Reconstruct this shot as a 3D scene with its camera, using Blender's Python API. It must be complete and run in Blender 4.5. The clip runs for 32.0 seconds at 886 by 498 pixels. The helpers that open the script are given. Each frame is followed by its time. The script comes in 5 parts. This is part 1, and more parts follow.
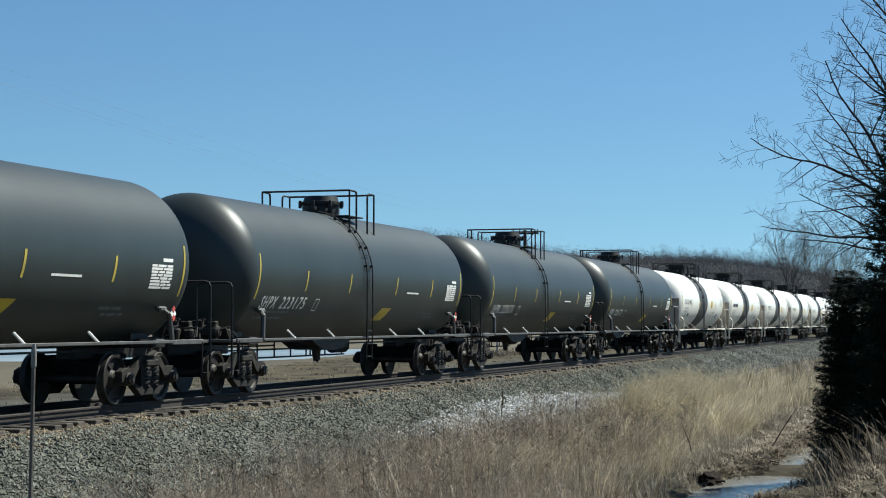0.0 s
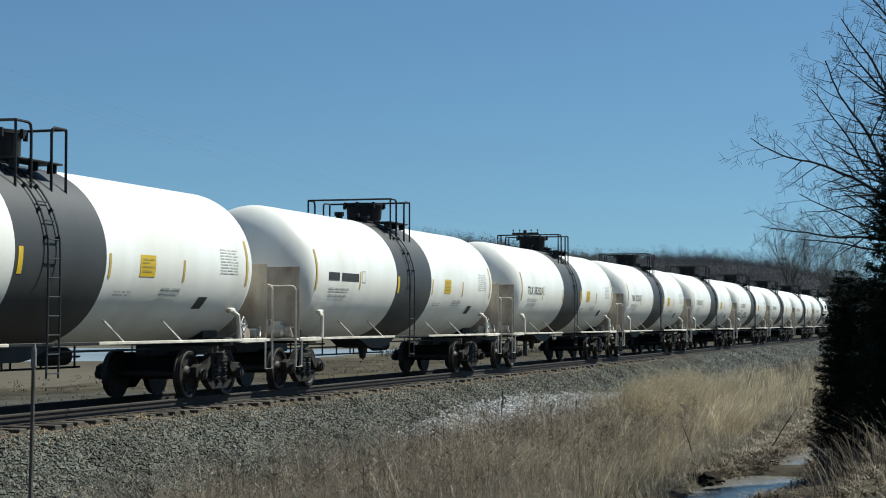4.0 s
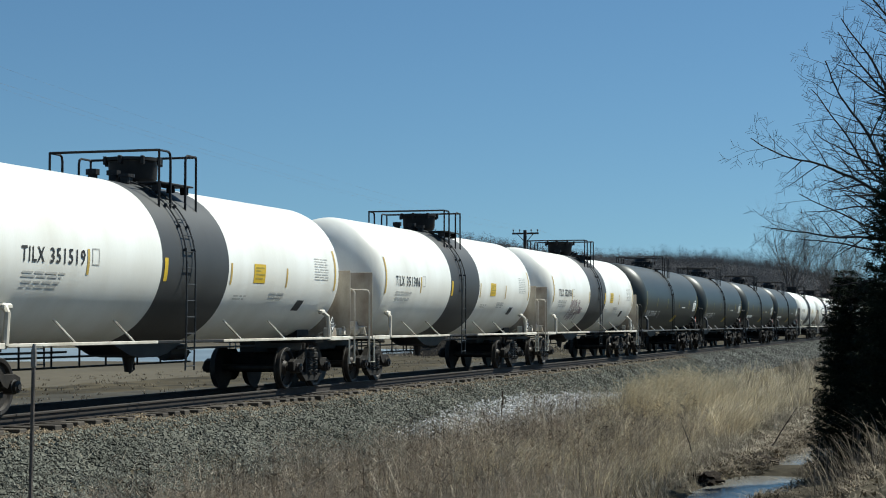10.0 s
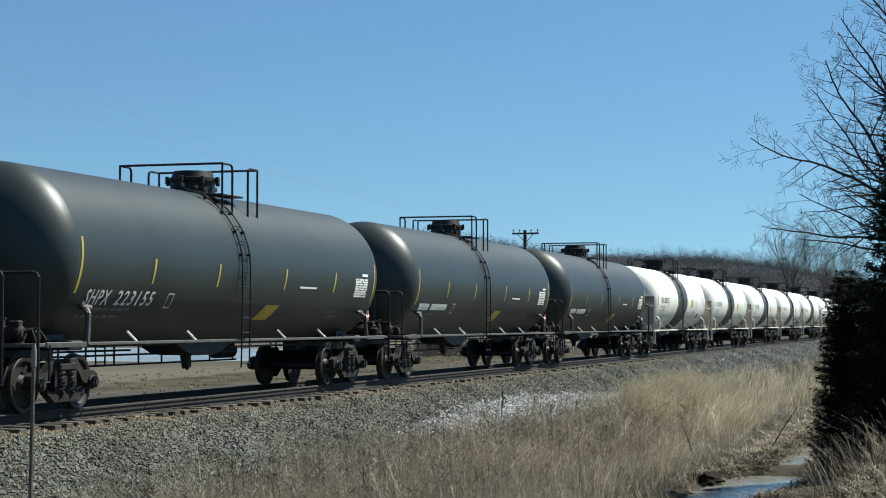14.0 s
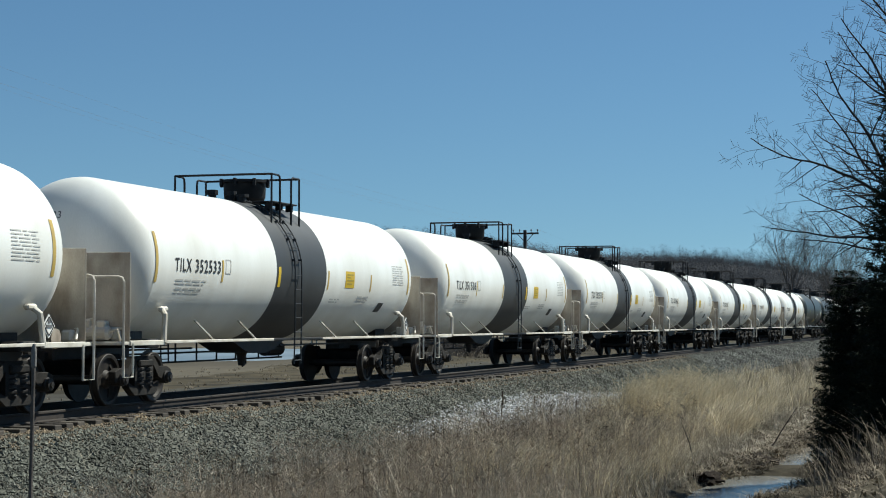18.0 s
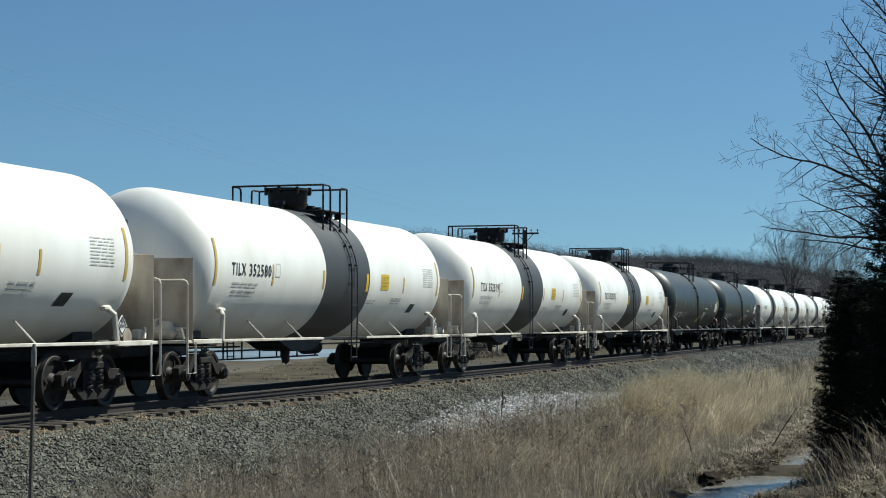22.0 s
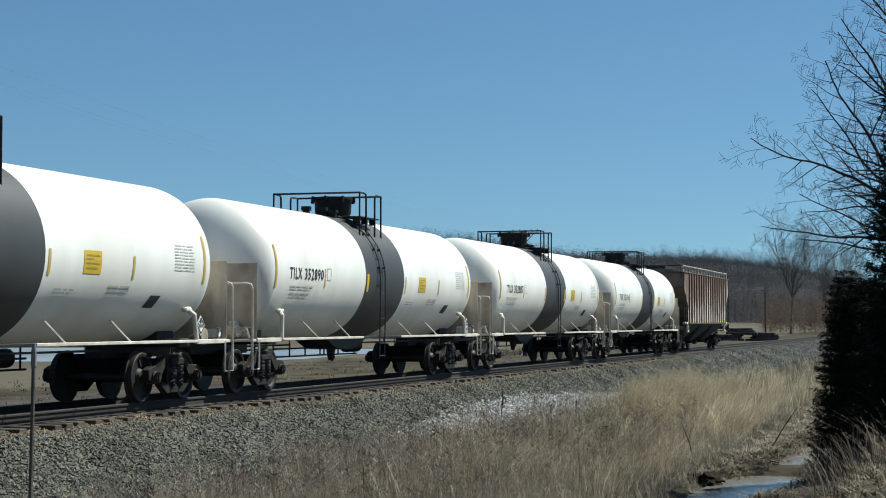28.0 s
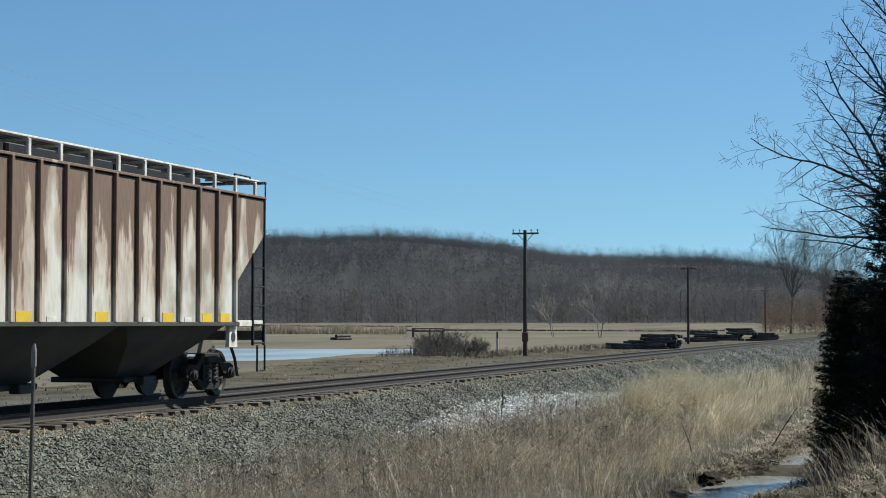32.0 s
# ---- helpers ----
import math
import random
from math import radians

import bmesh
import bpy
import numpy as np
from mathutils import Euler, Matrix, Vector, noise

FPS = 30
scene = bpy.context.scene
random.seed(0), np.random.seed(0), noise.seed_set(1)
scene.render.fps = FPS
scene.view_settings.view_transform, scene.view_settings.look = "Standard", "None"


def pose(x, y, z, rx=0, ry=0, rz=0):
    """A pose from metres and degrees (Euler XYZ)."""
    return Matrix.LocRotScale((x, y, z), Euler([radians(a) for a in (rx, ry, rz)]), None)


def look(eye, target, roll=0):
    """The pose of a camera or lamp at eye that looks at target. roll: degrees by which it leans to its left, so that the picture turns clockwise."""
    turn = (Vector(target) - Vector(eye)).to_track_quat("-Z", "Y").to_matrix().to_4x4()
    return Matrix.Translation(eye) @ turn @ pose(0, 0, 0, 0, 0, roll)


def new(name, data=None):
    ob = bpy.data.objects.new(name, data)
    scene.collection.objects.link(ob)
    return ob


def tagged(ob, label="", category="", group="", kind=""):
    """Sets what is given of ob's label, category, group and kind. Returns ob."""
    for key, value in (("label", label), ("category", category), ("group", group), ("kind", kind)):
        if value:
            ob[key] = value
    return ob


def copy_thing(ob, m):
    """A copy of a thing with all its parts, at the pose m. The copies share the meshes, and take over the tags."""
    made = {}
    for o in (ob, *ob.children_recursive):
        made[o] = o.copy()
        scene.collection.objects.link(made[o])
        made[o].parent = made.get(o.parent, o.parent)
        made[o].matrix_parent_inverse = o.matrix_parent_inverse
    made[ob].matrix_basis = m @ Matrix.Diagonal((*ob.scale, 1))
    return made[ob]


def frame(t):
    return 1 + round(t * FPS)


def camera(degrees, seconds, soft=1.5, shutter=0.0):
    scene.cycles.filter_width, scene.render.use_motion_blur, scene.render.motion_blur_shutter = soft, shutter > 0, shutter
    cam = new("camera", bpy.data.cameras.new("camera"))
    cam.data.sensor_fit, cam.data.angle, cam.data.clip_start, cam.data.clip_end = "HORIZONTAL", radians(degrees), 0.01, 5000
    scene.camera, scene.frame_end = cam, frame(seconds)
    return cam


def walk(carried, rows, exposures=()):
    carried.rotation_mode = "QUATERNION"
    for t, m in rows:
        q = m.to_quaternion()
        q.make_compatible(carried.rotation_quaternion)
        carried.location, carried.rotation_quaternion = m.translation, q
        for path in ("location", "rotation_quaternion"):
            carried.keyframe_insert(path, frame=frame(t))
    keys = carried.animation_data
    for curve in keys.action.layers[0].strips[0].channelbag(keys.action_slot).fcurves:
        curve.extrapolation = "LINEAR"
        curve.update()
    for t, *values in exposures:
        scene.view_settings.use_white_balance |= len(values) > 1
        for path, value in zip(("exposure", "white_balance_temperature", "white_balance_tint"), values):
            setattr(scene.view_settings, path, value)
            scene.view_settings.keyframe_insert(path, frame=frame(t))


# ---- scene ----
# The track runs along +y; the rail heads lie at z = 0. The camera stands at the origin, beside the line.
D = 15.4                # from the camera to the middle of the track
EYE = (0.0, 0.0, 1.45)
HEAD = 16.62            # degrees by which the view turns left of the track
PITCH = 2.38
CAR = 18.3              # coupled length of a tank car
SPEED = 17.46

cam = camera(27.96, 32.0, soft=1.0)
still = pose(EYE[0], EYE[1], EYE[2], 90 + PITCH, 0, HEAD)
walk(cam, [(0.0, still), (32.0, still)],
     exposures=[(t, 0.32 + 0.37 * g, 6230, 1) for t, g in ((0.0, 1.0), (2.2, 0.95), (3.4, 0.1), (5.0, 0.0), (11.8, 0.05), (13.0, 0.95), (15.3, 1.0), (16.8, 0.2), (17.6, 0.0), (24.3, 0.15), (25.5, 0.8), (27.0, 0.35), (29.0, 0.2), (30.6, 0.3), (31.6, 0.9), (32.0, 1.0))])

# ---- light ----
SUN_AZ, SUN_EL = 47.0, 52.0      # azimuth clockwise from +y
world = bpy.data.worlds.new("sky")
scene.world = world
world.use_nodes = True
wn = world.node_tree.nodes
sky = wn.new("ShaderNodeTexSky")
sky.sky_type = "NISHITA"
sky.sun_disc = False
sky.sun_elevation = radians(SUN_EL)
sky.sun_rotation = radians(SUN_AZ)
sky.air_density, sky.dust_density, sky.ozone_density = 1.0, 0.0, 1.5
wn["Background"].inputs["Strength"].default_value = 0.059
w_co, w_map = wn.new("ShaderNodeTexCoord"), wn.new("ShaderNodeMapping")
w_map.inputs["Location"].default_value = (0, 0, 0.065)      # clear deep blue air right down to the hills
world.node_tree.links.new(w_co.outputs["Generated"], w_map.inputs["Vector"])
world.node_tree.links.new(w_map.outputs[0], sky.inputs["Vector"])
w_tint = wn.new("ShaderNodeMix")
w_tint.data_type, w_tint.blend_type = "RGBA", "MULTIPLY"
w_tint.inputs["Factor"].default_value = 1.0
w_tint.inputs["B"].default_value = (0.79, 1.0, 1.14, 1)      # a clear, cold spring sky
world.node_tree.links.new(sky.outputs[0], w_tint.inputs["A"])
world.node_tree.links.new(w_tint.outputs["Result"], wn["Background"].inputs["Color"])
sun_data = bpy.data.lights.new("sun", "SUN")
sun_data.energy, sun_data.angle, sun_data.color = 5.6, radians(0.5), (1.0, 0.95, 0.87)
sun = new("sun", sun_data)
to_sun = Vector((math.sin(radians(SUN_AZ)) * math.cos(radians(SUN_EL)), math.cos(radians(SUN_AZ)) * math.cos(radians(SUN_EL)), math.sin(radians(SUN_EL))))
sun.matrix_world = look(to_sun * 200, (0, 0, 0))

# ---- materials ----
def material(name, base, dark=None, scale=3.0, rough=0.7, metal=0.0, bump=0.2, fine=60.0, vary=0.0, coords="Object", stretch=(1, 1, 1), spec=0.5, fac=(0.35, 0.7), grit=0.5, thin=0.0):
    """A surface of two colours mixed by broad noise, with fine grain, relief and a little change from piece to piece."""
    m = bpy.data.materials.new(name)
    m.use_nodes = True
    n, k = m.node_tree.nodes, m.node_tree.links
    b = n["Principled BSDF"]
    b.inputs["Roughness"].default_value, b.inputs["Metallic"].default_value = rough, metal
    b.inputs["Specular IOR Level"].default_value = spec
    tc = n.new("ShaderNodeTexCoord")
    mp = n.new("ShaderNodeMapping")
    mp.inputs["Scale"].default_value = stretch
    k.new(tc.outputs[coords], mp.inputs["Vector"])
    broad = n.new("ShaderNodeTexNoise")
    broad.inputs["Scale"].default_value, broad.inputs["Detail"].default_value = scale, 6
    k.new(mp.outputs[0], broad.inputs["Vector"])
    grain = n.new("ShaderNodeTexNoise")
    grain.inputs["Scale"].default_value, grain.inputs["Detail"].default_value = fine, 3
    k.new(mp.outputs[0], grain.inputs["Vector"])
    ramp = n.new("ShaderNodeMapRange")
    ramp.inputs["From Min"].default_value, ramp.inputs["From Max"].default_value = fac
    k.new(broad.outputs["Fac"], ramp.inputs["Value"])
    mix = n.new("ShaderNodeMix")
    mix.data_type = "RGBA"
    dark = dark or tuple(c * 0.7 for c in base)
    mix.inputs["A"].default_value, mix.inputs["B"].default_value = (*base, 1), (*dark, 1)
    k.new(ramp.outputs[0], mix.inputs["Factor"])
    hsv = n.new("ShaderNodeHueSaturation")
    k.new(mix.outputs["Result"], hsv.inputs["Color"])
    add = n.new("ShaderNodeMath")
    add.operation = "MULTIPLY_ADD"
    k.new(grain.outputs["Fac"], add.inputs[0])
    add.inputs[1].default_value, add.inputs[2].default_value = grit, 1 - grit / 2
    if vary:
        info = n.new("ShaderNodeObjectInfo")
        isl = n.new("ShaderNodeNewGeometry")
        s = n.new("ShaderNodeMath")
        s.operation = "ADD"
        k.new(info.outputs["Random"], s.inputs[0])
        k.new(isl.outputs["Random Per Island"], s.inputs[1])
        f = n.new("ShaderNodeMath")
        f.operation = "FRACT"
        k.new(s.outputs[0], f.inputs[0])
        v = n.new("ShaderNodeMath")
        v.operation = "MULTIPLY_ADD"
        k.new(f.outputs[0], v.inputs[0])
        v.inputs[1].default_value, v.inputs[2].default_value = 2 * vary, 1 - vary
        t = n.new("ShaderNodeMath")
        t.operation = "MULTIPLY"
        k.new(v.outputs[0], t.inputs[0])
        k.new(add.outputs[0], t.inputs[1])
        k.new(t.outputs[0], hsv.inputs["Value"])
    else:
        k.new(add.outputs[0], hsv.inputs["Value"])
    k.new(hsv.outputs[0], b.inputs["Base Color"])
    if bump:
        bp = n.new("ShaderNodeBump")
        bp.inputs["Strength"].default_value, bp.inputs["Distance"].default_value = bump, 0.02
        k.new(grain.outputs["Fac"], bp.inputs["Height"])
        k.new(bp.outputs[0], b.inputs["Normal"])
    if thin:        # thin stalks and twigs let part of the light through
        tr, ms = n.new("ShaderNodeBsdfTranslucent"), n.new("ShaderNodeMixShader")
        k.new(hsv.outputs[0], tr.inputs["Color"])
        ms.inputs["Fac"].default_value = thin
        k.new(b.outputs[0], ms.inputs[1])
        k.new(tr.outputs[0], ms.inputs[2])
        k.new(ms.outputs[0], n["Material Output"].inputs["Surface"])
    return m


WHITE = material("white_tank_paint", (0.81, 0.80, 0.75), (0.66, 0.635, 0.565), 1.0, 0.35, bump=0.02, stretch=(1, 1, 0.22), grit=0.12, fac=(0.38, 0.78))
CREAM = material("dusty_white_paint", (0.47, 0.42, 0.345), (0.20, 0.155, 0.115), 2.2, 0.6, bump=0.1, stretch=(1, 1, 0.5), grit=0.3)
TRIM = material("white_rail_paint", (0.66, 0.62, 0.54), (0.40, 0.35, 0.28), 2.5, 0.5, bump=0.05, grit=0.2)
BAND = material("charcoal_band_paint", (0.046, 0.048, 0.050), (0.032, 0.033, 0.034), 1.2, 0.55, bump=0.03, grit=0.15, stretch=(1, 1, 0.3))
GREY = material("dark_grey_tank_paint", (0.025, 0.033, 0.031), (0.016, 0.021, 0.020), 0.6, 0.46, bump=0.02, stretch=(1, 1, 0.3), grit=0.15)
BLACK = material("black_steel_paint", (0.009, 0.009, 0.010), (0.022, 0.019, 0.017), 3, 0.55, bump=0.15, spec=0.35)
GRIME = material("brake_dust_steel", (0.008, 0.007, 0.006), (0.024, 0.019, 0.015), 5, 0.8, bump=0.3, spec=0.3)
WHEEL = material("worn_wheel_steel", (0.034, 0.028, 0.024), (0.014, 0.012, 0.011), 6, 0.6, metal=0.3, bump=0.15)
TREAD = material("worn_rail_steel", (0.12, 0.105, 0.09), (0.07, 0.058, 0.048), 4, 0.6, metal=0.5, bump=0.05)
GALV = material("weathered_grey_rail", (0.085, 0.082, 0.078), (0.05, 0.046, 0.042), 4, 0.5, bump=0.1)
CAPGREY = material("worn_grey_cap", (0.20, 0.19, 0.175), (0.12, 0.11, 0.10), 4, 0.6, bump=0.1)
YELLOW = material("reflective_yellow", (0.62, 0.42, 0.02), (0.50, 0.33, 0.03), 4, 0.45, bump=0.02, grit=0.2)
AMBER = material("faded_yellow_strip", (0.52, 0.36, 0.08), (0.40, 0.28, 0.10), 4, 0.5, bump=0.02)
DULL = material("dusty_yellow_strip", (0.40, 0.31, 0.045), (0.26, 0.21, 0.05), 4, 0.55, bump=0.02)
INK = material("black_stencil", (0.02, 0.02, 0.022), (0.035, 0.035, 0.035), 8, 0.6, bump=0.0)
PALE = material("pale_stencil", (0.74, 0.73, 0.69), (0.60, 0.59, 0.55), 8, 0.6, bump=0.0)
FAINT = material("faint_stencil", (0.42, 0.41, 0.38), (0.52, 0.51, 0.48), 8, 0.6, bump=0.0)
DIM = material("dim_stencil", (0.16, 0.165, 0.165), (0.10, 0.10, 0.10), 8, 0.6, bump=0.0)
RED = material("red_marker", (0.45, 0.06, 0.04), None, 6, 0.5, bump=0.0)


# ---- mesh helpers ----
def part(name, bm, mat, parent=None, label="", smooth=False):
    """Links a bmesh as one mesh object under a thing or a part."""
    me = bpy.data.meshes.new(name)
    bmesh.ops.recalc_face_normals(bm, faces=bm.faces)
    bm.to_mesh(me)
    bm.free()
    if smooth:
        me.shade_smooth()
        me.set_sharp_from_angle(angle=radians(40))
    me.materials.append(mat)
    ob = new(name, me)
    if parent is not None:
        ob.parent = parent
    if label:
        tagged(ob, label)
    return ob


def shared(name, me, parent, m):
    """One more object on a mesh that is there already."""
    ob = new(name, me)
    ob.parent = parent
    ob.matrix_basis = m
    return ob


def mesh_of(name, verts, faces, mat, smooth=False):
    me = bpy.data.meshes.new(name)
    me.from_pydata(verts, [], faces)
    me.update()
    me.materials.append(mat)
    if smooth:
        me.shade_smooth()
    return me


def empty(name, m=None):
    e = new(name)
    e.empty_display_size = 0.3
    if m is not None:
        e.matrix_basis = m
    return e


def box(bm, c, s, bevel=0.0, m=None):
    """A box at c of size s, with bevelled edges."""
    r = bmesh.ops.create_cube(bm, size=1.0)
    vs = r["verts"]
    for v in vs:
        v.co = Vector((v.co.x * s[0], v.co.y * s[1], v.co.z * s[2]))
    if bevel:
        es = list({e for v in vs for e in v.link_edges})
        out = bmesh.ops.bevel(bm, geom=es, offset=bevel, segments=1, affect="EDGES")
        vs = list({v for f in out["faces"] for v in f.verts} | {v for v in vs if v.is_valid})
    mm = Matrix.Translation(c) @ (m or Matrix())
    for v in vs:
        v.co = mm @ v.co
    return bm


def tube(bm, pts, r, seg=6, r2=None, cap=True):
    """A round bar along a line of points."""
    pts = [Vector(p) for p in pts]
    r2 = r if r2 is None else r2
    rings = []
    n = len(pts)
    side = None
    for i, p in enumerate(pts):
        d = (pts[min(i + 1, n - 1)] - pts[max(i - 1, 0)]).normalized()
        if side is None:
            side = d.orthogonal().normalized()
        side = (side - d * side.dot(d)).normalized()
        up = d.cross(side)
        rr = r + (r2 - r) * i / max(1, n - 1)
        rings.append([bm.verts.new(p + (side * math.cos(a) + up * math.sin(a)) * rr) for a in (2 * math.pi * j / seg for j in range(seg))])
    for a, b in zip(rings, rings[1:]):
        for j in range(seg):
            bm.faces.new((a[j], a[(j + 1) % seg], b[(j + 1) % seg], b[j]))
    if cap:
        bm.faces.new(rings[0][::-1])
        bm.faces.new(rings[-1])
    return bm


def lathe(bm, prof, axis="y", seg=32, c=(0, 0, 0), closed=False):
    """A turned form: prof is (along, radius) from end to end."""
    rings = []
    for a, r in prof:
        ring = []
        for j in range(seg):
            t = 2 * math.pi * j / seg
            u, w = r * math.cos(t), r * math.sin(t)
            co = {"x": (a, u, w), "y": (w, a, u), "z": (u, w, a)}[axis]
            ring.append(bm.verts.new(Vector(co) + Vector(c)))
        rings.append(ring)
    pairs = list(zip(rings, rings[1:])) + ([(rings[-1], rings[0])] if closed else [])
    for a, b in pairs:
        for j in range(seg):
            bm.faces.new((a[j], a[(j + 1) % seg], b[(j + 1) % seg], b[j]))
    if not closed:
        bm.faces.new(rings[0][::-1])
        bm.faces.new(rings[-1])
    return bm


def B():
    return bmesh.new()


def extrude(bm, outline, x0, x1, m=None):
    """A flat outline of (y, z) drawn out along x."""
    a = [bm.verts.new((x0, y, z)) for y, z in outline]
    b = [bm.verts.new((x1, y, z)) for y, z in outline]
    n = len(outline)
    bm.faces.new(a)
    bm.faces.new(b[::-1])
    for i in range(n):
        bm.faces.new((a[i], b[i], b[(i + 1) % n], a[(i + 1) % n]))
    if m is not None:
        for v in a + b:
            v.co = m @ v.co
    return bm


# ---- ground ----
def smooth(a, b, x):
    t = np.clip((x - a) / (b - a), 0, 1)
    return t * t * (3 - 2 * t)


def waves(x, y):
    return (np.sin(x * 0.9 + 1.3 * np.sin(y * 0.31)) * np.sin(y * 0.53 + 0.7 * np.sin(x * 0.6))
            + 0.5 * np.sin(x * 2.1 + y * 0.7) * np.sin(y * 1.7 - x * 0.4))


def creek_x(y):
    return np.interp(y, [8, 20, 32, 34.5, 42, 47, 60], [-6.5, -5.2, -4.1, -3.9, -3.45, -3.3, -3.0])


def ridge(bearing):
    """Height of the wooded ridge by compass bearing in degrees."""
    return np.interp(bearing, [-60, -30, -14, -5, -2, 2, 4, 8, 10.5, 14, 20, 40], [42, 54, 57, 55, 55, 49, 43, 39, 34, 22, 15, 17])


def ground_z(x, y):
    x, y = np.asarray(x, float), np.asarray(y, float)
    q = x + D
    near = np.interp(q, [0, 2.4, 3.2, 5.0, 7.5, 9.5, 13.0, 14.6], [-0.75, -0.75, -0.95, -1.2, -1.4, -1.5, -1.35, -0.2])
    far = np.interp(-q, [0, 2.4, 4.0, 9.0, 30, 60], [-0.75, -0.75, -0.85, -0.8, -0.95, -1.0])
    swell = 0.16 * np.sin(y * 0.055 + 0.02 * x) * np.sin(x * 0.05 + 1.0) * smooth(20, 50, -q)
    z = np.where(q > 0, near, far) + swell + 0.05 * waves(x, y) * smooth(2.4, 5, np.abs(q))
    dist = np.abs(x - creek_x(y))
    pinch = 1 - 0.85 * np.exp(-((y - 37.3) / 1.1) ** 2) - 0.55 * smooth(44, 46, y)
    wide = 1 + 0.45 * np.exp(-((y - 33.4) / 1.6) ** 2) + 0.15 * np.sin(y * 2.3)
    z = z - 0.45 * pinch * smooth(0.95, 0.45, dist / wide) * smooth(4, 12, y) * smooth(62, 50, y)
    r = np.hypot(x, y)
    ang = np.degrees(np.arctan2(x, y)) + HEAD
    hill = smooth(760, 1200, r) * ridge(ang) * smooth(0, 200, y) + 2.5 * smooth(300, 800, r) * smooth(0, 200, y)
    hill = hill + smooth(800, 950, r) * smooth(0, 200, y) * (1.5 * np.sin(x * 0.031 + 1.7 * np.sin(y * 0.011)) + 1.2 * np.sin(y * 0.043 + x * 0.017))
    # a shallow basin with the pond behind the line
    basin = smooth(31, 23, np.abs(x + 73.5 + 1.6 * np.sin(y * 0.21))) * smooth(38, 27, np.abs(y - 133 + 2.5 * np.sin(x * 0.17)))
    return z + hill - 0.55 * basin


def grid_mesh(name, xs, ys, zf, mat):
    X, Y = np.meshgrid(xs, ys)
    Z = zf(X, Y)
    w = len(xs)
    verts = np.stack([X.ravel(), Y.ravel(), Z.ravel()], 1).tolist()
    faces = [(j * w + i, j * w + i + 1, (j + 1) * w + i + 1, (j + 1) * w + i) for j in range(len(ys) - 1) for i in range(w - 1)]
    return mesh_of(name, verts, faces, mat, True)


def spread(dense, far):
    """Even steps in the middle, growing ones out to far."""
    lo, hi, step = dense
    core = list(np.arange(lo, hi, step))
    up, s = [hi], step
    while up[-1] < far:
        s *= 1.22
        up.append(up[-1] + min(s, 40))
    down, s = [lo], step
    while down[-1] > -far:
        s *= 1.22
        down.append(down[-1] - min(s, 40))
    return np.array(sorted(set(core + up + down)))


SOIL = material("dry_grass_ground", (0.076, 0.063, 0.041), (0.036, 0.031, 0.022), 0.5, 0.95, bump=0.7, fine=14, fac=(0.4, 0.62), spec=0.08)
BALLAST = material("ballast_stone", (0.090, 0.089, 0.072), (0.054, 0.053, 0.044), 1.5, 0.9, bump=0.8, fine=30, spec=0.25)
TIE = material("creosoted_timber", (0.078, 0.064, 0.050), (0.042, 0.034, 0.028), 3, 0.9, bump=0.5, fine=20, vary=0.3, stretch=(0.3, 1, 1))
RAIL = material("rusty_rail_side", (0.030, 0.021, 0.016), (0.018, 0.013, 0.010), 5, 0.8, bump=0.2)
WATER = bpy.data.materials.new("still_water")
WATER.use_nodes = True
_b = WATER.node_tree.nodes["Principled BSDF"]
_b.inputs["Base Color"].default_value, _b.inputs["Roughness"].default_value = (0.17, 0.165, 0.15, 1), 0.14
_n = WATER.node_tree.nodes.new("ShaderNodeTexNoise")
_n.inputs["Scale"].default_value, _n.inputs["Detail"].default_value = 4.0, 4.0
_b.inputs["IOR"].default_value = 1.14
_p = WATER.node_tree.nodes.new("ShaderNodeBump")
_p.inputs["Strength"].default_value, _p.inputs["Distance"].default_value = 0.08, 0.04
WATER.node_tree.links.new(_n.outputs["Fac"], _p.inputs["Height"])
WATER.node_tree.links.new(_p.outputs[0], _b.inputs["Normal"])

# Pale blue base colour stands in for the sky reflected on the pond.
SHEEN = material("sky_toned_water", (0.24, 0.27, 0.275), (0.11, 0.135, 0.145), 0.10, 0.32, bump=0.06, fine=4, grit=0.1, stretch=(1, 0.5, 1))

gx = spread((-34.0, 4.0, 0.5), 2600)
gy = spread((8.0, 130.0, 0.9), 2600)
ground = new("ground", grid_mesh("ground", gx, gy, ground_z, SOIL))
# Leaf litter, its brown greyed to suit the haze painted into the woods.
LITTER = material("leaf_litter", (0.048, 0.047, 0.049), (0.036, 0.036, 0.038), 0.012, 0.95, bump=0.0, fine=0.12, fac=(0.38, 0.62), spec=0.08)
FIELD = material("pale_straw_field", (0.122, 0.106, 0.078), (0.066, 0.057, 0.044), 0.05, 0.95, bump=0.5, fine=3, stretch=(1, 0.35, 1), spec=0.08)
ground.data.materials.append(LITTER)
ground.data.materials.append(FIELD)
GRAVEL = material("fine_grey_gravel", (0.070, 0.065, 0.053), (0.040, 0.036, 0.029), 0.7, 0.95, bump=0.6, fine=16, spec=0.1)
ground.data.materials.append(GRAVEL)
for f in ground.data.polygons:
    c = f.center
    r = c.x * c.x + c.y * c.y
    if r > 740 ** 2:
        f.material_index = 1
    elif c.x < -36 - 4 * math.sin(c.y * 0.07):
        f.material_index = 2
    elif -D - 11 + 1.5 * math.sin(c.y * 0.11) < c.x < -D - 2 and c.y < 260:
        f.material_index = 3
tagged(ground, "dry tan grassland and wooded hill beside the railway", "ground", kind="structure")


